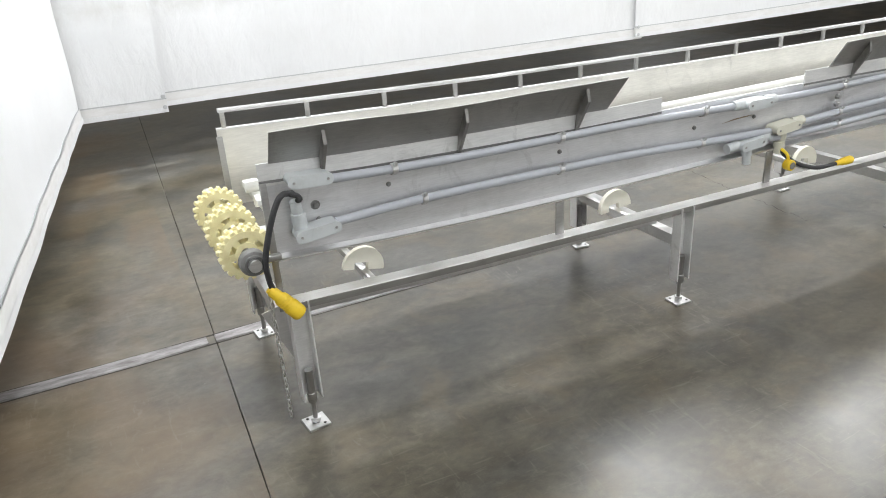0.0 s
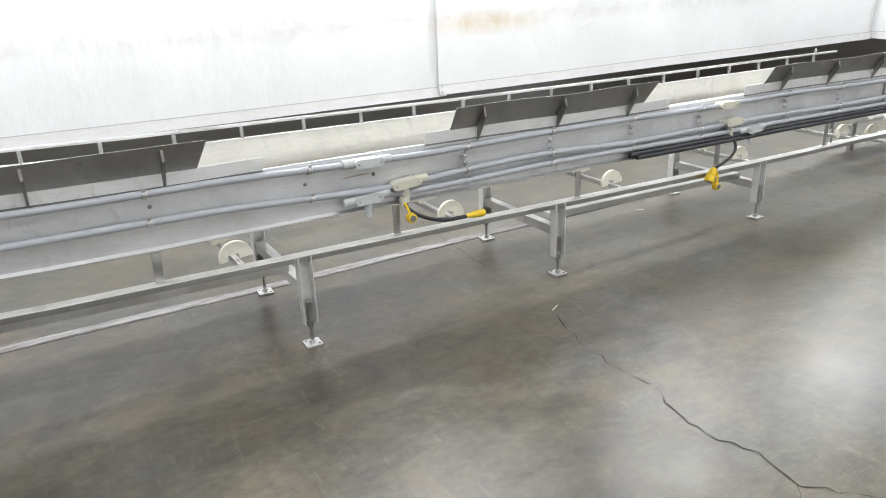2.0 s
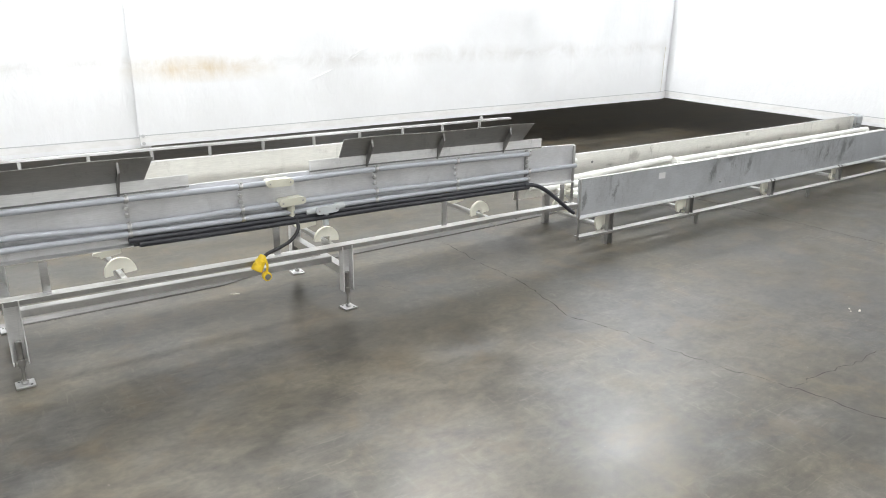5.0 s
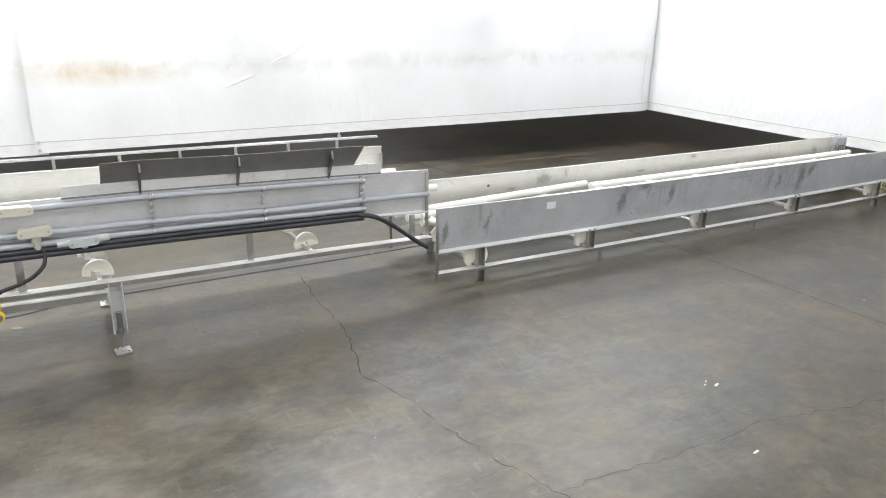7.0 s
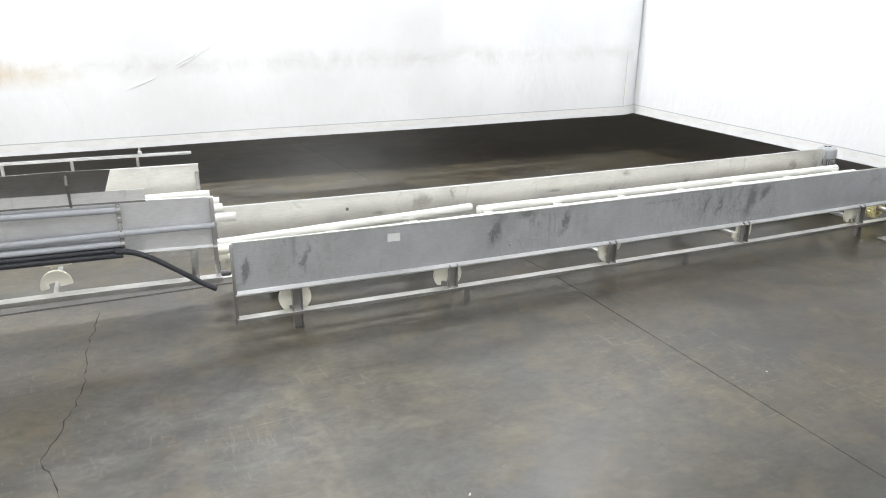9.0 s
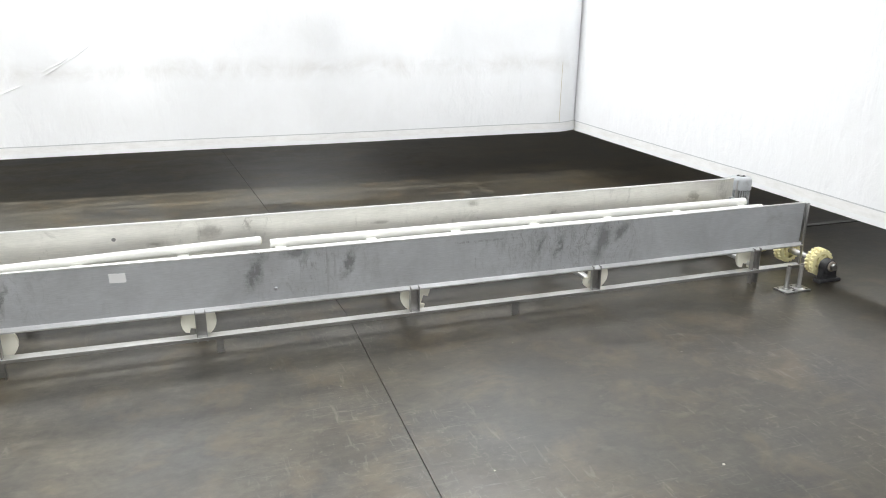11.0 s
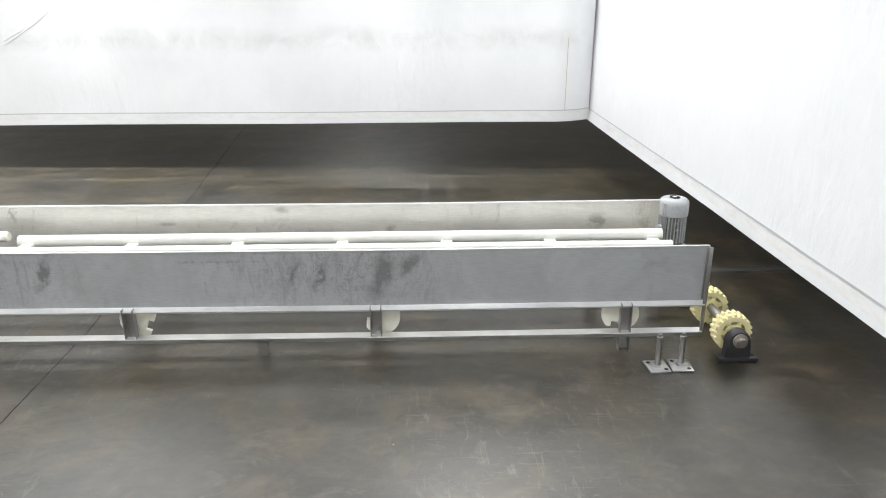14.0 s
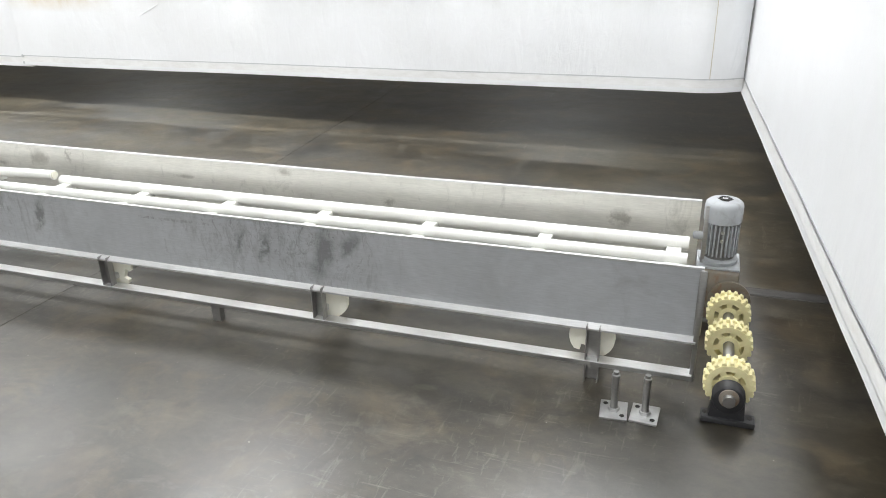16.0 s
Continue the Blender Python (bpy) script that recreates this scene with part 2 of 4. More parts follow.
def spotted_inner(t, b):
    steel(0.7, 0.84, (1.0, 0.985, 0.93), 0.42, 0.3)(t, b)
    v = world_coords(t)
    old = b.inputs["Base Color"].links[0].from_socket
    p = split(t, v)
    wx = maths(t, "ADD", p[0], maths(t, "MULTIPLY", maths(t, "SUBTRACT", noise_tex(t, v, 13, 6, 0.7), 0.5), 0.2))
    spots = None
    for bx, bz, w, h in ((7.17, 0.41, 0.08, 0.06), (7.375, 0.435, 0.025, 0.06), (10.18, 0.375, 0.035, 0.055), (9.17, 0.345, 0.035, 0.03), (8.09, 0.378, 0.07, 0.014), (8.14, 0.315, 0.05, 0.02), (8.66, 0.445, 0.06, 0.025), (6.9, 0.36, 0.06, 0.02)):
        one = maths(t, "MULTIPLY", near(t, wx, bx, w), near(t, p[2], bz, h))
        spots = one if spots is None else maths(t, "MAXIMUM", spots, one)
    t.links.new(mix(t, ramp(t, spots, [(0.1, 0.0), (0.7, 0.45)]), old, (0.14, 0.125, 0.1)), b.inputs["Base Color"])


INNER2 = material("spotted_inner_stainless", spotted_inner, metal=0.75)
BAR = material("stainless_bar", steel(0.55, 0.74, (1, 1, 1), 0.33, 0.2), metal=1.0)
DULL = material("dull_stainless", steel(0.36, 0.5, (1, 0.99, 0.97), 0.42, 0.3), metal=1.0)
DARKFIN = material("weathered_fin_steel", steel(0.22, 0.36, (1, 0.97, 0.93), 0.45, 0.4), metal=0.9)
PALE = material("pale_satin_steel", steel(0.7, 0.86, (1, 1, 0.99), 0.5, 0.3), metal=0.55)
EDGE = material("bright_edge_and_lit_top", steel(0.72, 0.85, (1, 1, 1), 0.3, 0.06), metal=0.9)


def stained_panel(t, b):
    v = world_coords(t)
    steel(0.5, 0.64, (0.97, 1.0, 1.04), 0.45, 0.15)(t, b)
    old = b.inputs["Base Color"].links[0].from_socket
    p = split(t, v)
    wisp = noise_tex(t, world_coords(t, (2.0, 1, 0.9)), 13, 9, 0.72, 1.4)
    drip = noise_tex(t, world_coords(t, (7.0, 1, 0.8)), 4.5, 6, 0.7, 0.6)
    zone = maths(t, "MAXIMUM", near(t, p[0], 9.12, 0.42), maths(t, "MULTIPLY", near(t, p[0], 8.75, 0.5), 0.6))
    zone = maths(t, "MAXIMUM", zone, maths(t, "MULTIPLY", near(t, p[0], 7.62, 0.4), 0.6))
    zone = maths(t, "MAXIMUM", zone, maths(t, "MULTIPLY", near(t, p[0], 6.28, 0.3), 0.45))
    high = maths(t, "ADD", maths(t, "MULTIPLY", p[2], 1.6), -0.05)
    marks = maths(t, "MULTIPLY", maths(t, "MAXIMUM", ramp(t, wisp, [(0.53, 0.0), (0.63, 1.0)]), ramp(t, drip, [(0.56, 0.0), (0.66, 1.0)])), zone)
    marks = maths(t, "MINIMUM", maths(t, "MULTIPLY", marks, maths(t, "MAXIMUM", high, 0.15)), 0.5)
    warp = maths(t, "MULTIPLY", maths(t, "SUBTRACT", noise_tex(t, v, 11, 6, 0.7), 0.5), 0.16)
    wx = maths(t, "ADD", maths(t, "ADD", p[0], warp), maths(t, "MULTIPLY", maths(t, "SUBTRACT", p[2], 0.37), -0.3))
    blot = None
    for bx, bz, w, h in ((7.355, 0.36, 0.055, 0.13), (9.165, 0.35, 0.075, 0.17), (9.27, 0.39, 0.06, 0.08), (7.53, 0.44, 0.1, 0.04), (7.80, 0.37, 0.045, 0.12), (6.325, 0.355, 0.03, 0.1), (6.04, 0.33, 0.03, 0.1), (8.8, 0.36, 0.03, 0.1), (8.92, 0.34, 0.025, 0.1)):
        one = maths(t, "MULTIPLY", near(t, wx, bx, w), near(t, p[2], bz, h))
        blot = one if blot is None else maths(t, "MAXIMUM", blot, one)
    blot = ramp(t, maths(t, "MULTIPLY", blot, ramp(t, wisp, [(0.3, 0.5), (0.65, 1.6)])), [(0.12, 0.0), (0.8, 0.55)])
    crack_n = noise_tex(t, world_coords(t, (1.0, 1, 0.7)), 11, 5, 0.6, 1.6)
    lines = ramp(t, maths(t, "ABSOLUTE", maths(t, "SUBTRACT", crack_n, 0.5)), [(0.0, 0.4), (0.02, 0.0)])
    lines = maths(t, "MULTIPLY", lines, near(t, p[0], 8.92, 0.48))
    # the outline of something that once stuck to the panel
    edge = maths(t, "MAXIMUM", maths(t, "MULTIPLY", maths(t, "GREATER_THAN", near(t, p[0], 8.445, 0.007), 0.0), maths(t, "GREATER_THAN", near(t, p[2], 0.34, 0.075), 0.0)), maths(t, "MULTIPLY", maths(t, "GREATER_THAN", near(t, p[2], 0.413, 0.005), 0.0), maths(t, "GREATER_THAN", near(t, p[0], 8.5, 0.17), 0.0)))
    lines = maths(t, "MAXIMUM", lines, maths(t, "MULTIPLY", edge, ramp(t, wisp, [(0.45, 0.0), (0.6, 0.4)])))
    blot = maths(t, "MAXIMUM", blot, lines)
    t.links.new(mix(t, maths(t, "MAXIMUM", marks, blot), old, (0.07, 0.068, 0.062)), b.inputs["Base Color"])


PANEL2 = material("stained_stainless_panel", stained_panel, metal=0.6)


def plastic(base, rough=0.45, dirty=(0.5, 0.45, 0.35), amount=0.25):
    def build(t, b):
        n = noise_tex(t, coords(t), 22, 7, 0.7, 0.5)
        t.links.new(mix(t, maths(t, "MULTIPLY", ramp(t, n, [(0.5, 0.0), (0.75, 1.0)]), amount), base, dirty), b.inputs["Base Color"])
        b.inputs["Roughness"].default_value = rough
        bump(t, b, n, 0.1, 0.003)
    return build


WHITE = material("white_nylon", plastic((0.84, 0.84, 0.8), 0.42, (0.62, 0.58, 0.48), 0.25))
CREAM = material("cream_nylon", plastic((0.86, 0.84, 0.73), 0.42, (0.6, 0.55, 0.4), 0.2))
CREAMBOX = material("cream_painted_box", plastic((0.66, 0.65, 0.55), 0.45))
SPROCKET = material("pale_yellow_nylon", plastic((0.88, 0.81, 0.47), 0.42, (0.6, 0.45, 0.15), 0.35))
CONDUIT = material("grey_coated_conduit", plastic((0.44, 0.46, 0.5), 0.38, (0.3, 0.3, 0.3), 0.3))
BOXGREY = material("grey_painted_box", plastic((0.58, 0.61, 0.62), 0.42, (0.3, 0.3, 0.28), 0.3))
YELLOW = material("yellow_rubber", plastic((0.86, 0.6, 0.03), 0.45, (0.35, 0.2, 0.02), 0.35))
BLACK = material("black_rubber", plastic((0.03, 0.03, 0.033), 0.5, (0.1, 0.1, 0.1), 0.3))
HOSE = material("dark_grey_hose", plastic((0.032, 0.034, 0.042), 0.4, (0.1, 0.1, 0.1), 0.3))
MOTORGREY = material("motor_grey_paint", plastic((0.42, 0.44, 0.46), 0.42, (0.15, 0.13, 0.1), 0.5))
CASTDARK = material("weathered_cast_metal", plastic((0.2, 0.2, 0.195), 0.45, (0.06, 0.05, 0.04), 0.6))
RUSTY = material("rusty_gearbox_paint", plastic((0.26, 0.23, 0.19), 0.5, (0.24, 0.1, 0.03), 0.85))
LAMPWHITE = material("lamp_housing_white", None, (0.8, 0.8, 0.8), 0.5)
PAPER = material("paper_scrap", None, (0.6, 0.57, 0.5), 0.7)
TAN = material("tan_seam", None, (0.6, 0.55, 0.44), 0.6)
RUSTSTAIN = material("rust_mark", plastic((0.36, 0.29, 0.2), 0.7, (0.15, 0.08, 0.03), 0.7))


# ---- building helpers ----
ON_LINE = False
MARKS = ((-10.0, -10.0), (0.0, 0.0), (1.482, 1.488), (2.793, 2.802), (4.302, 4.302), (6.011, 5.935), (6.84, 6.763), (7.487, 7.4), (10.64, 10.505), (10.95, 10.805), (20.0, 19.8))


def station(x):
    """Metres along the bay from a mark on the conveyor line."""
    (xa, a), (xb, b) = next((p for p in zip(MARKS, MARKS[1:]) if x <= p[1][0]), MARKS[-2:])
    return a + (b - a) * (x - xa) / (xb - xa)


def shape(name, bm, mat, smooth=False):
    bmesh.ops.recalc_face_normals(bm, faces=bm.faces)
    if ON_LINE:
        for v in bm.verts:
            v.co.x = station(v.co.x)
    me = bpy.data.meshes.new(name)
    bm.to_mesh(me)
    bm.free()
    me.materials.append(mat)
    if smooth:
        me.shade_smooth()
        me.set_sharp_from_angle(angle=radians(35))
    return me


def part(name, bm, mat, parent=None, label="", smooth=True):
    ob = new(name, shape(name, bm, mat, smooth))
    if parent:
        ob.parent = parent
    if label:
        ob["label"] = label
    return ob


def thing(name, label, category, group="", kind="", at=(0, 0, 0)):
    ob = new(name)
    ob.location = at
    return tagged(ob, label, category, group, kind)


def block(x0, x1, y0, y1, z0, z1, bevel=0.0, bm=None, lift=None):
    bm = bm or bmesh.new()
    before = set(bm.verts)
    made = bmesh.ops.create_cube(bm, size=1)["verts"]
    for v in made:
        v.co = Vector((x0 if v.co.x < 0 else x1, y0 if v.co.y < 0 else y1, z0 if v.co.z < 0 else z1))
    if bevel:
        bmesh.ops.bevel(bm, geom=list({e for v in made for e in v.link_edges}), offset=bevel, segments=2, affect="EDGES", profile=0.5)
    if lift:
        for v in bm.verts:
            if v not in before:
                v.co.z += lift(v.co.x)
    return bm


def prism(outline, a, b, axis="x", bm=None):
    """A flat outline carried from a to b along an axis. x: (y, z); y: (x, z); z: (x, y)."""
    bm = bm or bmesh.new()
    put = {"x": lambda p, k: (k, p[0], p[1]), "y": lambda p, k: (p[0], k, p[1]), "z": lambda p, k: (p[0], p[1], k)}[axis]
    lo = [bm.verts.new(put(p, a)) for p in outline]
    hi = [bm.verts.new(put(p, b)) for p in outline]
    n = len(outline)
    bm.faces.new(lo)
    bm.faces.new(hi[::-1])
    for i in range(n):
        bm.faces.new((lo[i], hi[i], hi[(i + 1) % n], lo[(i + 1) % n]))
    return bm


def long_prism(outline, xs, lift, bm=None):
    """A section (y, z) carried along x through the stations xs, raised by lift(x)."""
    bm = bm or bmesh.new()
    rings = [[bm.verts.new((x, y, z + lift(x))) for y, z in outline] for x in xs]
    n = len(outline)
    for r, s in zip(rings, rings[1:]):
        for i in range(n):
            bm.faces.new((r[i], s[i], s[(i + 1) % n], r[(i + 1) % n]))
    bm.faces.new(rings[0])
    bm.faces.new(rings[-1][::-1])
    return bm


def pipe(points, radius, seg=12, bm=None, closed=True, round_ends=False):
    bm = bm or bmesh.new()
    pts = [Vector(p) for p in points]
    side = None
    rings = []
    for i, p in enumerate(pts):
        d = (pts[min(i + 1, len(pts) - 1)] - pts[max(i - 1, 0)]).normalized()
        if side is None:
            side = d.orthogonal().normalized()
        side = (side - d * side.dot(d)).normalized()
        up = d.cross(side)
        r = radius[i] if isinstance(radius, (list, tuple)) else radius
        rings.append([bm.verts.new(p + r * (math.cos(2 * math.pi * k / seg) * side + math.sin(2 * math.pi * k / seg) * up)) for k in range(seg)])
    for a, b in zip(rings, rings[1:]):
        for k in range(seg):
            bm.faces.new((a[k], a[(k + 1) % seg], b[(k + 1) % seg], b[k]))
    if closed:
        bm.faces.new(rings[0][::-1])
        bm.faces.new(rings[-1])
    return bm


def curve(points, steps=10):
    """A smooth line through the points."""
    p = [Vector(q) for q in points]
    p = [2 * p[0] - p[1], *p, 2 * p[-1] - p[-2]]
    out = []
    for i in range(1, len(p) - 2):
        for s in range(steps):
            u = s / steps
            out.append(0.5 * (2 * p[i] + (p[i + 1] - p[i - 1]) * u + (2 * p[i - 1] - 5 * p[i] + 4 * p[i + 1] - p[i + 2]) * u * u + (3 * p[i] - p[i - 1] - 3 * p[i + 1] + p[i + 2]) * u ** 3))
    return out + [p[-2]]


def turned(profile, centre, axis="z", seg=28, bm=None):
    """A body of revolution: profile of (radius, height) along an axis through centre."""
    bm = bm or bmesh.new()
    put = {"z": lambda r, c, s, h: (r * c, r * s, h), "y": lambda r, c, s, h: (r * c, h, r * s), "x": lambda r, c, s, h: (h, r * c, r * s)}[axis]
    rings = [[bm.verts.new(Vector(put(max(r, 1e-4), math.cos(2 * math.pi * k / seg), math.sin(2 * math.pi * k / seg), h)) + Vector(centre)) for k in range(seg)] for r, h in profile]
    for a, b in zip(rings, rings[1:]):
        for k in range(seg):
            bm.faces.new((a[k], a[(k + 1) % seg], b[(k + 1) % seg], b[k]))
    bm.faces.new(rings[0][::-1])
    bm.faces.new(rings[-1])
    return bm


def table_line(points):
    """A function that runs straight between the points (x, value)."""
    def at(x):
        if x <= points[0][0]:
            points_pair = points[0], points[1]
        else:
            points_pair = next(((a, b) for a, b in zip(points, points[1:]) if x <= b[0]), (points[-2], points[-1]))
        (xa, a), (xb, b) = points_pair
        return a + (b - a) * (x - xa) / (xb - xa)
    return at


# ---- setting ----
floor = tagged(new("floor", shape("floor", block(-9, 20, -9, 14, -0.3, -0.008), JOINT)), "dark polished concrete warehouse floor with stains", "floor", kind="structure")
west_joint = lambda y: -0.205 + 0.037 * y
east_joint = lambda y: 7.82 - 0.085 * max(0.0, y - 0.3)
for low_x, high_x in ((lambda y: -9.0, lambda y: west_joint(y) - 0.002), (lambda y: west_joint(y) + 0.002, lambda y: east_joint(y) - 0.0018), (lambda y: east_joint(y) + 0.0018, lambda y: 20.0)):
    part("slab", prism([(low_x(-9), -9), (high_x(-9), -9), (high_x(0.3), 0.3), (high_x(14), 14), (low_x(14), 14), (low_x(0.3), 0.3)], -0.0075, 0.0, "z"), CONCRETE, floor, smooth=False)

strip_bm = bmesh.new()
for x0, x1 in ((-9.0, -0.21), (-0.18, 5.9), (5.92, 7.87), (7.91, 14.0)):
    n = max(2, int((x1 - x0) / 0.25))
    pts = [x0 + (x1 - x0) * i / n for i in range(n + 1)]
    ring = []
    for x in pts:
        yc = 0.725 + (0.02 * max(0.0, x - 0.5) if x > 4 else 0.0) * 0.9 + 0.006 * math.sin(3 * x)
        w = 0.034 + 0.006 * noise.noise((x * 3, 0, 0))
        ring.append([strip_bm.verts.new((x, yc + w, 0.0005)), strip_bm.verts.new((x, yc + w - 0.004, 0.005)), strip_bm.verts.new((x, yc - w + 0.004, 0.005)), strip_bm.verts.new((x, yc - w, 0.0005))])
    for r, s in zip(ring, ring[1:]):
        for k in range(3):
            strip_bm.faces.new((r[k], s[k], s[k + 1], r[k + 1]))
gap_bm = bmesh.new()
for sgn in (-1, 1):
    line = [(-9 + 23 * i / 120) for i in range(121)]
    pairs = []
    for x in line:
        yc = 0.725 + (0.02 * max(0.0, x - 0.5) if x > 4 else 0.0) * 0.9 + 0.006 * math.sin(3 * x) + sgn * 0.036
        w = 0.006 + 0.003 * noise.noise((x * 5, sgn, 0))
        pairs.append((gap_bm.verts.new((x, yc - w, 0.0006)), gap_bm.verts.new((x, yc + w, 0.0006))))
    for a, b in zip(pairs, pairs[1:]):
        gap_bm.faces.new((a[0], b[0], b[1], a[1]))
part("joint_gap", gap_bm, CRACK, floor, smooth=False)
tagged(part("floor_trim", strip_bm, STRIP, None, smooth=False), "worn grey steel joint strip let into the concrete floor", "floor strip", kind="structure")


def crack(points, width, seed):
    rnd = random.Random(seed)
    fine = []
    for a, b in zip(points, points[1:]):
        n = max(2, int(math.dist(a, b) / 0.035))
        for i in range(n):
            u = i / n
            fine.append((a[0] + (b[0] - a[0]) * u + rnd.uniform(-0.012, 0.012), a[1] + (b[1] - a[1]) * u + rnd.uniform(-0.012, 0.012)))
    bm = bmesh.new()
    prev = None
    for i, (x, y) in enumerate(fine[:-1]):
        dx, dy = fine[i + 1][0] - x, fine[i + 1][1] - y
        l = math.hypot(dx, dy) or 1
        w = (0.0004 if rnd.random() < 0.22 else 1.15 * width) * rnd.uniform(0.35, 1.0) * min(1, (i + 1) / 4, (len(fine) - i) / 4)
        pair = [bm.verts.new((x - dy / l * w, y + dx / l * w, 0.0012)), bm.verts.new((x + dy / l * w, y - dx / l * w, 0.0012))]
        if prev:
            bm.faces.new((prev[0], prev[1], pair[1], pair[0]))
        prev = pair
    part("crack", bm, CRACK, floor, smooth=False)


crack([(2.5, -0.34), (2.42, -0.6), (2.4, -0.83), (2.42, -1.03), (2.345, -1.2), (2.34, -1.34), (2.395, -1.5), (2.36, -1.66), (2.5, -1.83), (2.62, -2.4)], 0.0034, 1)
crack([(2.36, -1.66), (2.3, -1.72), (2.22, -2.3)], 0.0026, 6)
crack([(5.36, 0.68), (5.31, 0.13), (5.3, -0.25), (5.18, -0.73), (5.277, -1.02), (5.315, -1.35), (5.375, -1.61), (5.44, -1.81), (5.5, -2.14), (5.45, -2.8), (5.6, -3.6)], 0.0028, 2)
crack([(5.44, -1.8), (5.61, -1.79), (5.85, -1.82), (6.2, -1.83), (6.44, -1.82), (6.79, -1.9), (7.14, -1.95)], 0.0018, 3)
crack([(2.7, 1.7), (2.587, 0.65), (2.55, 0.19)], 0.002, 4)
crack([(4.2, 0.45), (4.6, 0.2), (4.75, -0.1)], 0.0016, 5)


def curtain(name, a, b, z0, z1, label, fold=0.02, seed=0, hem=0.078, curl=0.0, rise=0.0):
    """A hanging tarp from plan point a to b, with thickness, slow folds, and a doubled hem with a seam."""
    rnd = random.Random(seed)
    ph = [rnd.uniform(0, 6.28) for _ in range(4)]
    a, b = Vector((*a, 0)), Vector((*b, 0))
    d = (b - a).normalized()
    side = Vector((-d.y, d.x, 0))
    length = (b - a).length
    n, m = max(8, int(length / 0.07)), 30
    zs = [z0 + (z1 - z0) * (j / m) ** 1.6 for j in range(m + 1)]

    def off(s, z):
        k = min(1.0, (z - z0) / 1.2)
        end = max(0.0, 1 - (length - s) / 0.3)
        return curl * end * end + fold * (0.15 + k) * (0.35 * math.sin(5.2 * s + ph[0]) + 0.3 * math.sin(11 * s + ph[1]) + 1.3 * noise.noise((s * 1.3 + seed * 9, z * 0.9, 3.0)) * (0.35 + k) + 0.6 * noise.noise((s * 4 + seed * 5, z * 2.5, 8.0)))

    def sheet(lo, hi, base, thick, levels):
        bm = bmesh.new()
        rows = []
        for face in (0, 1):
            rows.append([[bm.verts.new(a + d * (length * i / n) + side * (base + off(length * i / n, z) + (thick if face else 0)) + Vector((0, 0, z + rise * i / n * max(0.0, 1 - (z - z0) / 2.5) + 0.002 * math.sin(2.1 * length * i / n + ph[2])))) for i in range(n + 1)] for z in levels])
        for g in rows:
            for r, s in zip(g, g[1:]):
                for i in range(n):
                    bm.faces.new((r[i], r[i + 1], s[i + 1], s[i]))
        f, k = rows
        for i in range(n):
            bm.faces.new((f[0][i], k[0][i], k[0][i + 1], f[0][i + 1]))
        for j in range(len(levels) - 1):
            bm.faces.new((f[j][0], f[j + 1][0], k[j + 1][0], k[j][0]))
            bm.faces.new((f[j][n], k[j][n], k[j + 1][n], f[j + 1][n]))
        return bm

    ob_at = lambda s, z: a + d * s + side * off(s, z) + Vector((0, 0, z))
    ob = tagged(new(name, shape(name, sheet(0, 0, 0, 0.004, zs), TARP, True)), label, "curtain", kind="structure")
    part("hem_rope", sheet(0, 0, -0.016, 0.032, [z0 - 0.006, z0 - 0.002, z0 + 0.022, z0 + 0.027]), TARP, ob, "rolled white bottom edge")
    part("hem", sheet(0, 0, -0.010, 0.024, [z0 - 0.004, z0 + hem * 0.5, z0 + hem]), HEM, ob, "doubled white hem with a stitched seam")
    part("seam", sheet(0, 0, -0.006, 0.016, [z0 + hem + 0.001, z0 + hem + 0.005, z0 + hem + 0.009]), SEAM, ob)
    return ob, ob_at


TOP = CEIL - 0.02
WY = 3.36
curtain("wall_north_1", (-0.6, 3.36), (0.075, 3.32), 0.365, TOP, "short white vinyl tarp curtain panel hanging above the floor", 0.03, 1)
curtain("wall_north_2", (0.03, 3.45), (4.19, 3.43), 0.378, TOP, "white vinyl tarp curtain with faint dust stains hanging above the floor", 0.02, 2, rise=-0.03)
north, on_north = curtain("wall_north_3", (4.1, 3.40), (10.665, 3.12), 0.367, TOP, "white vinyl tarp curtain with a brown tide line and rusty patch", 0.022, 3, curl=0.13, rise=0.046)
curtain("wall_east", (10.675, 3.32), (11.305, -5.2), 0.404, TOP, "white vinyl tarp curtain hanging along the end of the bay", 0.012, 4, rise=-0.205)
curtain("wall_west", (-1.41, -5.2), (-0.47, 3.3), 0.385, TOP, "white vinyl tarp curtain with crumpled lower edge", 0.03, 5)
for gx, gz in ((0.055, 0.395), (0.055, 0.465)):
    part("grommet", turned([(0.008, -0.006), (0.014, -0.005), (0.014, 0.0)], (gx, 3.30, gz), "y", 14), SEAM, north)
for gx, gz in ((4.125, 0.385), (4.125, 0.45)):
    part("grommet", turned([(0.008, -0.006), (0.014, -0.005), (0.014, 0.0)], (gx, 3.388, gz), "y", 14), SEAM, north)
for pts in ([(5.62, 0.83), (5.85, 0.92), (6.1, 1.03), (6.33, 1.17), (6.5, 1.30)], [(5.95, 0.985), (6.2, 1.11), (6.38, 1.23)]):
    part("crease", pipe([on_north(x - 4.1, z) + Vector((0, 0.001, 0)) for x, z in pts], [0.001] + [0.005] * (len(pts) - 2) + [0.001], 8), TARP, north)
part("side_seam", pipe([on_north(6.36, z) + Vector((0, -0.001, 0)) for z in (0.46, 0.6, 0.75, 0.9, 1.05)], 0.0022, 8), TAN, north, "thin tan seam near the corner")
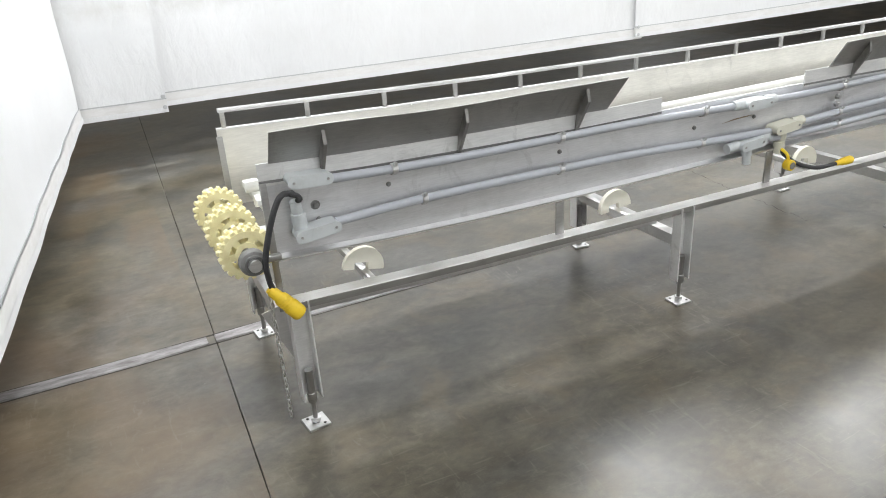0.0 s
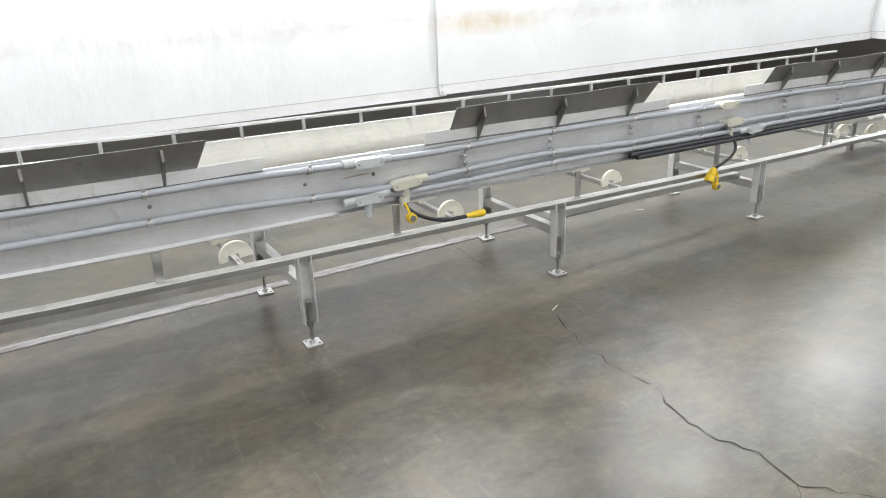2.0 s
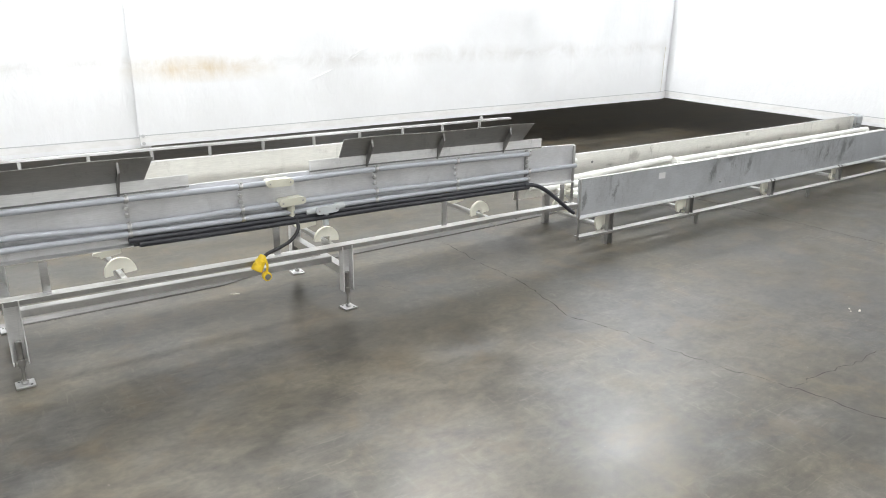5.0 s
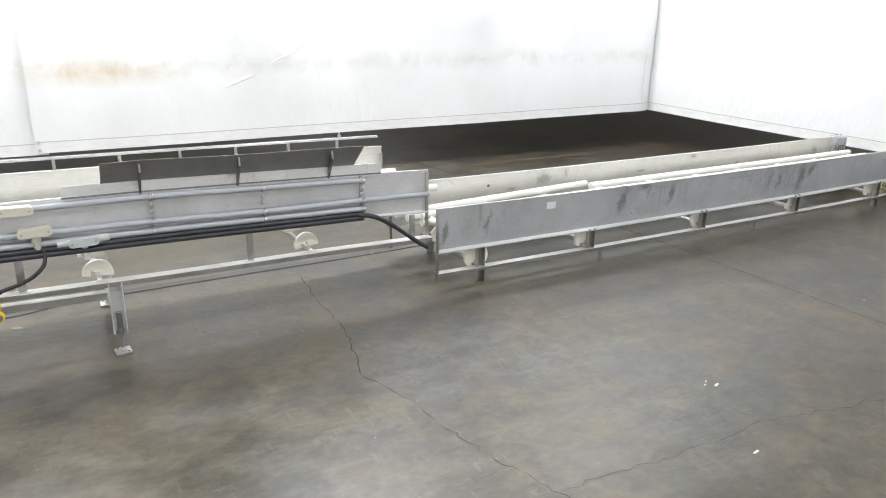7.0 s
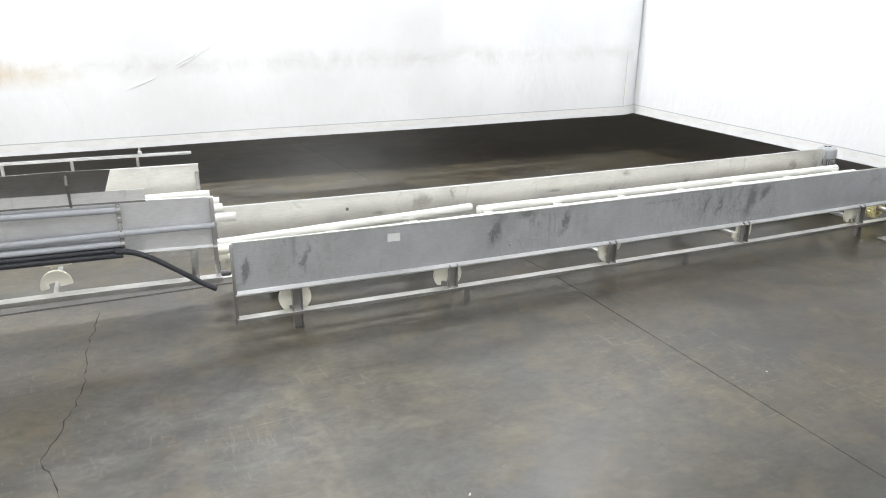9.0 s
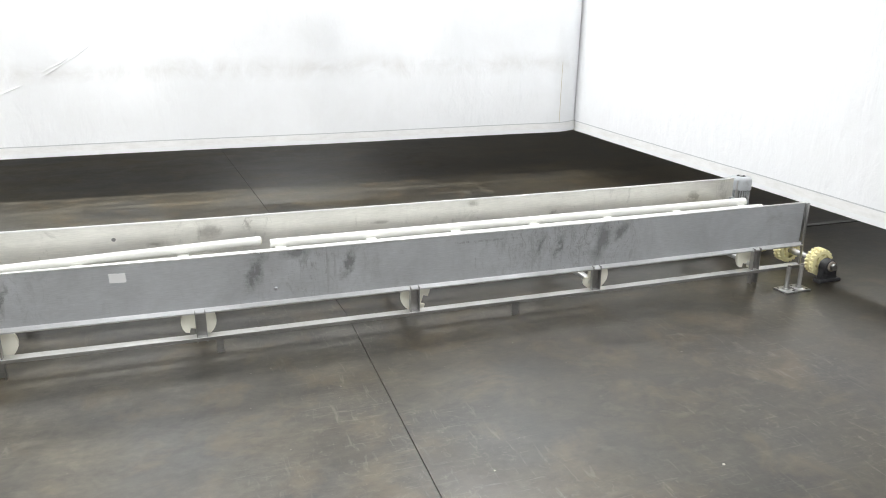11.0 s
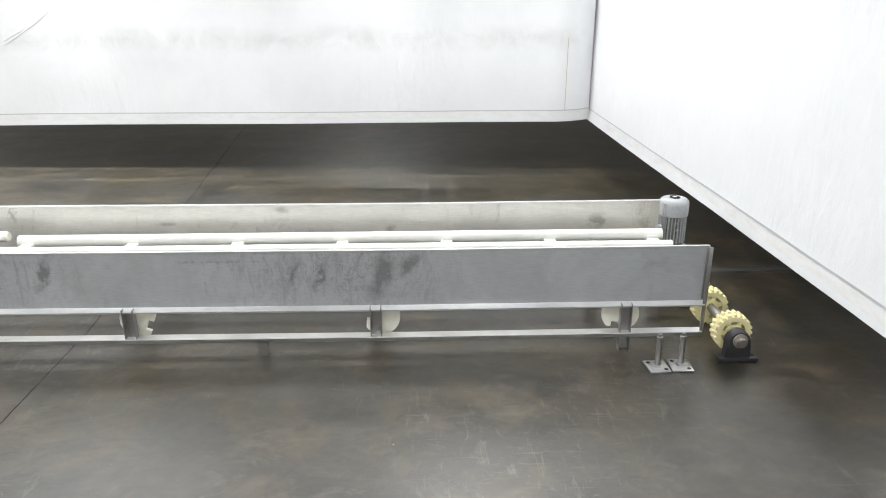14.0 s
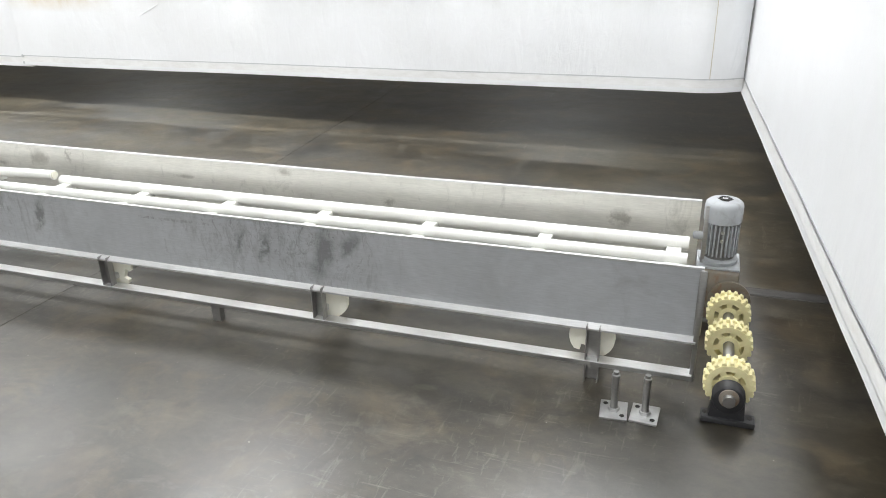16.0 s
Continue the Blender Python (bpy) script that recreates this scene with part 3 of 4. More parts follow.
# out of view; kept pale so that it brightens the front panels by reflection
tagged(new("wall_south", shape("wall_south", block(-1.6, 11.7, -5.4, -5.2, 0, CEIL), PAINT)), "unseen pale wall closing the bay, reflecting light onto the conveyor panels", "wall", kind="structure")
tagged(new("ceiling", shape("ceiling", block(-9, 20, -9, 14, CEIL, CEIL + 0.1), PAINT)), "plain pale ceiling", "ceiling", kind="structure")
for nm, bx in (("wall_hall_north", (-9, 20, 13.9, 14.1)), ("wall_hall_west", (-9.1, -8.9, -9, 14)), ("wall_hall_east", (19.9, 20.1, -9, 14)), ("wall_hall_south", (-9, 20, -9.1, -8.9))):
    tagged(new(nm, shape(nm, block(*bx, 0, CEIL), DARKWALL)), "plain unlit wall of the hall outside the curtains", "wall", kind="structure")

# the same fitting also goes to the added fill lamps in the hall
first_lamp = None
for lx, ly in [(a, b) for a in LAMP_X for b in LAMP_Y] + list(HALL_FILL):
    m = pose(lx, ly, CEIL)
    if first_lamp:
        copy_thing(first_lamp, m)
        continue
    first_lamp = thing("ceiling_light", "long white ceiling light fitting with angled sides", "ceiling light", "ceiling lights")
    part("housing", prism([(-0.46, -0.13), (-0.45, -0.13), (-0.4, -0.02), (0.4, -0.02), (0.45, -0.13), (0.46, -0.13), (0.41, 0.0), (-0.41, 0.0)], -0.65, 0.65, "x"), LAMPWHITE, first_lamp, smooth=False)
    for s in (-0.66, 0.65):
        part("end_cap", prism([(-0.46, -0.13), (0.46, -0.13), (0.41, 0.0), (-0.41, 0.0)], s, s + 0.01, "x"), LAMPWHITE, first_lamp, smooth=False)
    first_lamp.matrix_basis = m

# ---- raised conveyor section ----
ON_LINE = True
drop = table_line([(-0.1, 0.1), (0.0, 0.094), (0.25, 0.081), (0.6, 0.07), (1.1, 0.062), (1.75, 0.062), (2.1, 0.056), (2.6, 0.05), (2.9, 0.041), (4.5, 0.035), (5.65, 0.011), (6.05, -0.008)])
droplow = table_line([(-0.1, 0.1), (0.0, 0.097), (0.54, 0.078), (1.1, 0.069), (1.9, 0.054), (2.6, 0.04), (3.35, 0.025), (4.4, 0.004), (5.3, 0.003), (6.0, -0.009)])
dropb = table_line([(-0.1, 0.086), (0.0, 0.082), (0.3, 0.072), (0.87, 0.052), (1.75, 0.036), (2.65, 0.022), (3.85, 0.01), (5.0, 0.004), (6.0, -0.006)])
XS = [-0.04, 0.0, 0.3, 0.6, 1.0, 1.5, 2.0, 2.65, 3.3, 4.0, 4.7, 5.4, 6.0]
YF, YB = 0.055, 0.655
raised = thing("conveyor", "long stainless steel conveyor frame on adjustable legs with grey conduits", "conveyor", "conveyor sections")

# front side: a channel with a bright lower lip
part("side_panel", long_prism([(YF, 0.47), (YF, 0.705), (YF + 0.004, 0.707), (YF + 0.006, 0.705), (YF + 0.006, 0.476), (YF + 0.03, 0.472), (YF + 0.03, 0.468)], XS, drop), PANEL, raised, "brushed grey stainless side panel", False)
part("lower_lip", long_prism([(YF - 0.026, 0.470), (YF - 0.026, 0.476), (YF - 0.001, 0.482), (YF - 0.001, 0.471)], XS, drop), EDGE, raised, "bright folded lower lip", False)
# back side with a rail on posts
part("rear_panel", long_prism([(YB, 0.46), (YB, 0.734), (YB + 0.006, 0.734), (YB + 0.006, 0.46)], XS, dropb), INNER, raised, "pale stainless rear panel", False)
part("rear_lip", long_prism([(YB - 0.012, 0.7345), (YB - 0.012, 0.7395), (YB + 0.008, 0.7395), (YB + 0.008, 0.7345)], XS, dropb), EDGE, raised, "bright folded top lip", False)
rail = part("hand_rail", long_prism([(YB - 0.011, 0.793), (YB - 0.011, 0.801), (YB - 0.005, 0.806), (YB + 0.007, 0.806), (YB + 0.012, 0.801), (YB + 0.012, 0.793)], [-0.025, *XS[1:-1], 5.97], dropb), BAR, raised, "square stainless guard rail")
for i in range(20):
    px = -0.013 + 0.297 * i + 0.014 * max(0, i - 14)
    part("rail_post", block(px - 0.008, px + 0.008, YB - 0.007, YB + 0.007, 0.74 + dropb(px), 0.794 + dropb(px), 0.002), DULL, rail)
part("rail_bolt", turned([(0.011, 0), (0.011, 0.012), (0.006, 0.014), (0.006, 0.026)], (5.715, YB, 0.806)), BAR, rail)

# lower rails: a flat-topped angle front and back
for y, s in ((0.0, 1), (YB, -1)):
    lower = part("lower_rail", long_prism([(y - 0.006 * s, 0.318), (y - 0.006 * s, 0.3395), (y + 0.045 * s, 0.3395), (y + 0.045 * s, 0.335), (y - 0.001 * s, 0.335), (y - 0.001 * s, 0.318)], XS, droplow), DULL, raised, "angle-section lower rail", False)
    # brighter steel on top: the light from above is put into its colour
    part("rail_top", long_prism([(y - 0.007 * s, 0.340), (y - 0.006 * s, 0.343), (y + 0.045 * s, 0.343), (y + 0.046 * s, 0.340)], XS, droplow), EDGE, lower, "top face coloured brighter as lit from above", False)
for x in (0.935, 1.922, 2.931, 3.94, 4.955, 5.885):
    for y, z1 in ((0.03, 0.466), (YB - 0.03, 0.47)):
        part("upright", block(x - 0.016, x + 0.016, y - 0.004, y + 0.004, 0.335 + droplow(x), z1 + drop(x), 0.001), DULL, raised)
for x in (-0.035, 5.99):
    for y in (0.03, YB - 0.03):
        part("end_plate", block(x - 0.012, x + 0.008, y + 0.01, y + 0.016, 0.30 + droplow(x), 0.70 + drop(x), 0.001), DULL, raised)


def leg(x, y):
    """An open channel, its back plate away from the aisle, with the adjuster inside its foot."""
    q = droplow(x)
    section = [(x - 0.03, y), (x - 0.03, y + 0.045), (x + 0.03, y + 0.045), (x + 0.03, y), (x + 0.025, y), (x + 0.025, y + 0.04), (x - 0.025, y + 0.04), (x - 0.025, y)]
    ob = part("leg", prism(section, 0.1, 0.338 + q, "z"), PALE, raised, "open channel-section steel leg", False)
    rod = (x, y + 0.018, 0)
    sleeve = part("adjuster_sleeve", turned([(0.014, 0.085), (0.015, 0.09), (0.015, 0.118), (0.012, 0.12), (0.012, 0.185), (0.013, 0.187), (0.013, 0.2)], rod, seg=14), DULL, ob)
    part("threaded_rod", turned([(0.008, 0.008), (0.008, 0.095)], rod, seg=10), DULL, ob)
    part("rod_nut", turned([(0.015, 0.012), (0.015, 0.024)], rod, seg=6), BAR, ob, smooth=False)
    bm = block(-0.036, 0.036, -0.036, 0.036, 0.0, 0.009, 0.0015)
    bmesh.ops.transform(bm, matrix=pose(*rod, 0, 0, random.uniform(-9, 9)), verts=bm.verts)
    foot = part("foot_plate", bm, BAR, ob, "square steel foot plate with bolt holes", False)
    for k in (-1, 1):
        part("bolt_hole", turned([(0.005, 0.0092), (0.005, 0.0102)], (x + 0.022 * k, rod[1] - 0.022 * k, 0), seg=10), HOLE, ob)


for x in (0.0, 1.482, 2.793, 4.302):
    leg(x, -0.012)
    leg(x, 0.64)
    q = droplow(x)
    part("cross_beam", prism([(x - 0.022, 0.172 + q), (x - 0.022, 0.217 + q), (x + 0.022, 0.217 + q), (x + 0.022, 0.172 + q), (x + 0.018, 0.172 + q), (x + 0.018, 0.213 + q), (x - 0.018, 0.213 + q), (x - 0.018, 0.172 + q)], 0.036, 0.64, "y"), BAR, raised, "angle-section cross beam between the legs", False)
bm = prism([(0.0, 0.16), (-0.1, 0.4), (-0.02, 0.42)], 0.052, 0.058, "y")
part("gusset", bm, EDGE, raised, "thin triangular bracing plate", False)


for xa, xb, up in ((0.03, 1.452, 0.02), (2.823, 4.272, 0.0)):
    part("stretcher", long_prism([(0.12, 0.218 + up), (0.12, 0.249 + up), (0.123, 0.252 + up), (0.165, 0.252 + up), (0.165, 0.247 + up), (0.125, 0.247 + up), (0.125, 0.218 + up)], [xa, (xa + xb) / 2, xb], droplow), BAR, raised, "angle-section stretcher between two cross beams", False)


def shoe(x, y, z, parent, radius=0.075, mat=CREAM, turn=0.0, low_cut=-28):
    """A return shoe: a thick disc cut off below, with a notch for its bar."""
    outline = [(radius * math.cos(a), radius * math.sin(a)) for a in [radians(low_cut + (180 - 2 * low_cut) * i / 26) for i in range(27)]]
    base_z = radius * math.sin(radians(low_cut))
    outline += [(-0.032, base_z), (-0.032, base_z + 0.024), (0.014, base_z + 0.024), (0.014, base_z)]
    bm = prism([(px, pz) for px, pz in outline], -0.009, 0.009, "y")
    bmesh.ops.transform(bm, matrix=Matrix.Translation((x, y, z)) @ Matrix.Rotation(radians(turn), 4, "Y"), verts=bm.verts)
    return part("return_shoe", bm, mat, parent, "cream nylon belt return shoe", False)


for i, x in enumerate((0.248, 1.243, 2.245, 3.238, 4.246, 5.285)):
    q = droplow(x)
    bar = part("cross_bar", block(x - 0.012, x + 0.012, 0.046, YB - 0.046, 0.322 + q, 0.345 + q, 0.002), BAR, raised, "square cross bar")
    shoe(x, 0.12, 0.350 + q, bar, 0.068, CREAM, (12, -6, 8, -4, 5, -7)[i], -6)
    wide, tall = ((0.05, 0.022), (0.075, 0.05), (0.066, 0.026), (0.062, 0.026), (0.06, 0.026), (0.062, 0.024))[i]
    back = prism([(-wide, 0.0), (-wide * 0.55, -tall * 0.3), (-wide * 0.5, -tall * 0.75), (wide, -tall * 0.55), (wide, tall * 0.45), (wide * 0.9, tall * 0.6), (-wide * 0.92, tall * 0.45)], -0.01, 0.01, "y")
    bmesh.ops.transform(back, matrix=pose(x - 0.008, 0.36, 0.374 + q, 0, -4, 0), verts=back.verts)
    part("return_shoe", back, CREAM, bar, "cream nylon return shoe lying on its side", False)

# belt carrying tubes inside, sticking out a little at the low end
for i, (y, x1, z) in enumerate(((0.14, 6.10, 0.575), (0.27, 6.06, 0.59), (0.40, 6.06, 0.59), (0.53, 6.03, 0.6))):
    pts = [(x, y, z + 0.4 * drop(min(x, 6.0))) for x in (0.0, 0.3, 1.0, 2.65, 4.0, 5.0, x1)]
    part("carrying_tube", pipe(pts, 0.02, 12), WHITE, raised, "white nylon belt carrying tube")
for i in range(13):
    x = 0.05 + i * 0.48
    part("slat", block(x - 0.02, x + 0.02, YF + 0.01, YB, 0.535 + 0.4 * drop(x), 0.551 + 0.4 * drop(x), 0.002), WHITE, raised)

# guard strips, flared deflectors and their fins
for x0, x1, a0, a1, fins, zt in ((-0.045, 1.375, -0.012, 1.168, (0.136, 0.574, 1.012), 0.879), (2.09, 3.555, 2.215, 3.402, (2.36, 2.809, 3.258), 0.872), (4.14, 5.705, 4.30, 5.578, (4.465, 4.92, 5.40), 0.862)):
    xs = [x0, x0 + 0.3, (x0 + x1) / 2, x1 - 0.3, x1]
    part("guard_strip", long_prism([(YF - 0.006, 0.69), (YF - 0.006, 0.755), (YF - 0.002, 0.755), (YF - 0.002, 0.69)], xs, drop), PALE, raised, "narrow flat steel strip along the top edge", False)
    # solid dark strip that paints the shade in the gap below the guard strip
    part("gap_shade", long_prism([(YF - 0.008, 0.698), (YF - 0.008, 0.7055), (YF - 0.0062, 0.7055), (YF - 0.0062, 0.698)], xs, drop), CASTDARK, raised, "thin dark strip standing in for the shaded gap under the guard strip", False)
    bm = bmesh.new()
    rows = []
    n = 14
    for k, dy in ((0, 0.0), (1, 0.004)):
        rows.append([[], []])
        for i in range(n + 1):
            u = i / n
            wob = 0.004 * noise.noise((a0 * 7 + u * 4, 1.0, 0)) + 0.002 * math.sin(9 * u)
            xb, xt = a0 + (a1 - 0.035 - a0) * u, a0 + (a1 - a0) * u
            rows[k][0].append(bm.verts.new((xb, YF - 0.012 + dy, 0.754 + drop(xb))))
            rows[k][1].append(bm.verts.new((xt, YF - 0.075 + dy, zt + drop(xt) * 0.75 + wob)))
    (fb, ft), (kb, kt) = rows
    for i in range(n):
        bm.faces.new((fb[i], fb[i + 1], ft[i + 1], ft[i]))
        bm.faces.new((kb[i], kt[i], kt[i + 1], kb[i + 1]))
        bm.faces.new((ft[i], ft[i + 1], kt[i + 1], kt[i]))
        bm.faces.new((fb[i], kb[i], kb[i + 1], fb[i + 1]))
    for i in (0, n):
        bm.faces.new((fb[i], ft[i], kt[i], kb[i]))
    defl = part("deflector", bm, DULL, raised, "flared dark grey stainless deflector plate", False)
    for fx in fins:
        q = drop(fx)
        up = lambda u: (YF - 0.0125 - 0.063 * u, 0.754 + q + (zt - 0.754 - 0.25 * q) * u)
        out = up(0.52)
        part("fin", prism([(YF - 0.0065, 0.692 + q), up(0.0), up(0.86), (out[0] - 0.03, out[1] - 0.004), (YF - 0.03, 0.73 + q)], fx - 0.005, fx + 0.005, "x"), DARKFIN, defl, "thin wedge-shaped steel fin", False)

# conduits and boxes along the front
CY = 0.025


def run(pts, r=0.0135, name="conduit", mat=CONDUIT):
    return part(name, pipe(curve(pts, 6), r, 12), mat, raised, "grey coated electrical conduit" if name == "conduit" else "")


top_run = [(0.14, 0.778), (0.34, 0.769), (0.6, 0.761), (0.94, 0.757), (1.24, 0.754), (1.555, 0.743), (1.74, 0.737)]
mid_run = [(0.15, 0.646), (0.43, 0.656), (0.93, 0.65), (1.23, 0.643), (1.555, 0.626), (1.91, 0.61)]
top_two = [(1.85, 0.734), (2.05, 0.729), (2.28, 0.729), (2.755, 0.731), (3.28, 0.724), (3.78, 0.714), (4.505, 0.714), (5.04, 0.70), (5.59, 0.686)]
up_two = [(1.99, 0.609), (2.3, 0.625), (2.768, 0.628), (3.28, 0.604), (3.78, 0.604), (4.0, 0.603)]
low_two = [(1.86, 0.582), (2.04, 0.575), (2.3, 0.574), (2.768, 0.579), (3.28, 0.57), (3.78, 0.56), (4.505, 0.554), (5.05, 0.545), (5.59, 0.536)]
run_end = [(4.04, 0.603), (4.505, 0.598), (5.05, 0.583), (5.59, 0.58), (5.99, 0.573)]
for pts in (top_run, mid_run, top_two, up_two, low_two, run_end):
    run([(x, CY, z) for x, z in pts])
for k, (dy, dz) in enumerate(((-0.004, -0.027), (0.008, -0.046), (-0.01, -0.048))):
    run([(x, CY + dy, z + dz) for x, z in [(3.27 + 0.02 * k, 0.568), (3.78, 0.56), (4.505, 0.554), (5.05, 0.545), (5.58, 0.536)]], 0.013, "hose", HOSE)
part("hose", pipe(curve([(5.55, CY - 0.01, 0.505), (5.62, CY - 0.02, 0.497), (5.70, CY - 0.03, 0.462), (5.80, CY - 0.03, 0.395), (5.90, CY - 0.03, 0.322), (5.967, CY - 0.03, 0.279)], 8), 0.0125, 12), HOSE, raised, "dark grey flexible hose hanging from the conduit end")

STRAPS = {0.345: (0.769,), 0.435: (0.656,), 0.935: (0.757, 0.65), 1.552: (0.743, 0.626), 2.285: (0.729, 0.625, 0.574), 2.76: (0.731, 0.628, 0.579), 3.28: (0.724, 0.604, 0.57), 3.78: (0.714, 0.604, 0.56), 4.505: (0.714, 0.598, 0.554), 5.04: (0.70, 0.583, 0.545), 5.585: (0.686, 0.58, 0.536)}
for sx, zs in STRAPS.items():
    for z in zs:
        clamp = part("pipe_clamp", turned([(0.0155, -0.009), (0.017, -0.007), (0.017, 0.007), (0.0155, 0.009)], (sx, CY, z), "x", 14), BAR, raised, "small bright pipe clamp")
        part("clamp_foot", block(sx - 0.008, sx + 0.008, CY + 0.002, YF, z - 0.02, z - 0.009, 0.001), DULL, clamp)
        part("clamp_screw", turned([(0.006, -0.012), (0.006, 0.0)], (sx, CY - 0.01, z + 0.019), "y", 8), BAR, clamp)
    if sx > 5.5:
        part("strut", block(sx - 0.009, sx + 0.009, YF - 0.012, YF - 0.001, zs[-1] - 0.025, zs[0] + 0.022, 0.001), DULL, raised, "narrow strut bar behind the pipe clamps")
    if sx > 2:
        for z in (zs[0] - 0.045, zs[0] - 0.075):
            part("stud_nut", turned([(0.008, -0.03), (0.008, -0.024), (0.012, -0.023), (0.012, -0.012)], (sx, YF, z), "y", 6), BAR, raised, smooth=False)
for sx, z in ((0.11, 0.655), (0.335, 0.715), (0.95, 0.70), (1.54, 0.68), (1.84, 0.672)):
    part("panel_bolt", turned([(0.005, -0.008), (0.008, -0.003), (0.008, 0.0)], (sx, YF, z), "y", 10), CASTDARK, raised)
bm = turned([(0.006, -0.012), (0.008, -0.006), (0.008, -0.003), (0.014, -0.0025), (0.014, 0.0)], (0.105, YF, 0.70), "y", 16)
part("bolt_washer", bm, CASTDARK, raised, "rusted washer on the panel")
part("rust_mark", prism([(1.68, 0.671), (1.74, 0.675), (1.80, 0.677), (1.84, 0.680), (1.80, 0.681), (1.74, 0.679)], YF - 0.0015, YF + 0.001, "y"), RUSTSTAIN, raised, "brown rust streak on the panel", False)


def conduit_body(x, z, length, mat, tilt=0.0, stub="", label=""):
    """A long rounded access box with a cover plate and two screws."""
    def oval(l, w, n=8):
        out = []
        for c, s in ((l / 2 - w / 2, -90), (-l / 2 + w / 2, 90)):
            out += [(c + w / 2 * math.cos(radians(s + 180 * i / n)), w / 2 * math.sin(radians(s + 180 * i / n))) for i in range(n + 1)]
        return out
    m = Matrix.Translation((x, 0, z)) @ Matrix.Rotation(radians(-tilt), 4, "Y")
    y0 = CY - 0.032

    def made(bm):
        bmesh.ops.transform(bm, matrix=m, verts=bm.verts)
        return bm
    bm = prism(oval(length, 0.032), y0, CY + 0.022, "y")
    body = part("junction_box", made(bm), mat, raised, label)
    part("cover", made(prism(oval(length + 0.006, 0.036), y0 - 0.006, y0 - 0.0005, "y")), mat, body)
    for s in (-1, 1):
        part("cover_screw", made(turned([(0.004, -0.003), (0.004, 0.0)], (s * (length / 2 - 0.014), y0 - 0.006, 0), "y", 8)), DULL, body)
        if str(s) in stub:
            part("hub", made(pipe([(s * length * 0.4, CY, 0), (s * (length / 2 + 0.045), CY, 0)], [0.02, 0.0185], 12)), mat, body)
    if "d" in stub:
        part("stub", made(pipe([(0.0, CY, -0.01), (0.0, CY, -0.05), (0.0, CY, -0.052), (0.0, CY, -0.085)], [0.02, 0.02, 0.016, 0.016], 12)), mat, body)
    if "u" in stub:
        part("stub", made(pipe([(-0.04, CY, 0.01), (-0.04, CY, 0.06), (-0.04, CY, 0.062), (-0.04, CY, 0.10)], [0.021, 0.021, 0.016, 0.016], 12)), mat, body)
    return body


conduit_body(0.085, 0.795, 0.125, BOXGREY, -3, "", "grey oval conduit box with screwed cover")
conduit_body(0.089, 0.64, 0.13, BOXGREY, 5, "u", "grey conduit box with an upward stub")
conduit_body(1.80, 0.738, 0.125, BOXGREY, -1, "1-1", "grey conduit box on the upper pipe")
conduit_body(1.788, 0.586, 0.12, BOXGREY, 4, "-1d", "grey tee conduit box with open stubs")
conduit_body(1.966, 0.62, 0.13, CREAMBOX, 4, "1d", "cream conduit box feeding a cable")
conduit_body(3.962, 0.715, 0.13, CREAMBOX, -1, "", "cream conduit box on the upper pipe")
conduit_body(4.02, 0.616, 0.13, CREAMBOX, 2, "d", "cream conduit box feeding a hanging cable")
conduit_body(4.201, 0.55, 0.12, BOXGREY, 2, "-1d", "grey tee conduit box over the hose bundle")


def plug(a, b, parent, r=0.021):
    a, b = Vector(a), Vector(b)
    at = lambda u: a + (b - a) * u
    p = part("plug", pipe([at(0), at(0.12), at(0.3), at(0.36), at(0.62), at(0.66), at(0.95), at(1)], [r * 0.55, r * 0.75, r * 0.8, r, r, r * 1.15, r * 1.15, r], 14), YELLOW, parent, "yellow rubber locking plug")
    for u in (0.42, 0.5, 0.58):
        part("grip_ring", pipe([at(u), at(u + 0.03)], r * 1.06, 14), YELLOW, p)
    part("plug_face", pipe([at(0.985), at(1.012)], r * 0.8, 14), CASTDARK, p)
    return p


def cable(pts, r=0.0085):
    return part("cable", pipe(curve(pts, 10), r, 10), BLACK, raised, "black rubber cable")


c = cable([(0.03, -0.01, 0.77), (-0.005, -0.035, 0.78), (-0.03, -0.045, 0.755), (-0.06, -0.055, 0.69), (-0.082, -0.055, 0.61), (-0.08, -0.05, 0.55), (-0.072, -0.05, 0.515)])
plug((-0.085, -0.05, 0.525), (-0.01, -0.06, 0.43), c)
cable([(0.02, -0.02, 0.772), (0.035, -0.03, 0.768), (0.047, -0.01, 0.75), (0.047, 0.02, 0.735)], 0.008)
c = cable([(1.957, CY, 0.545), (1.97, -0.01, 0.505), (2.03, -0.03, 0.465), (2.12, -0.04, 0.437), (2.22, -0.035, 0.43), (2.25, -0.035, 0.43)])
plug((2.235, -0.035, 0.43), (2.335, -0.03, 0.428), c, 0.0145)
part("adapter", pipe([(1.955, CY - 0.005, 0.56), (1.955, CY - 0.005, 0.535), (1.955, CY - 0.005, 0.534), (1.955, CY - 0.005, 0.515)], [0.02, 0.02, 0.015, 0.015], 12), CREAMBOX, c)
cap = part("plug_cap", turned([(0.012, -0.03), (0.021, -0.028), (0.022, -0.01), (0.02, 0.0)], (1.962, -0.02, 0.478), "y", 18), YELLOW, c, "yellow rubber plug cap hanging by its strap")
part("cap_ring", turned([(0.014, -0.0325), (0.014, -0.0305)], (1.962, -0.02, 0.478), "y", 16), CASTDARK, cap)
part("cap_strap", pipe(curve([(1.952, 0.0, 0.535), (1.95, -0.03, 0.52), (1.957, -0.033, 0.495)], 6), 0.006, 8), YELLOW, cap)
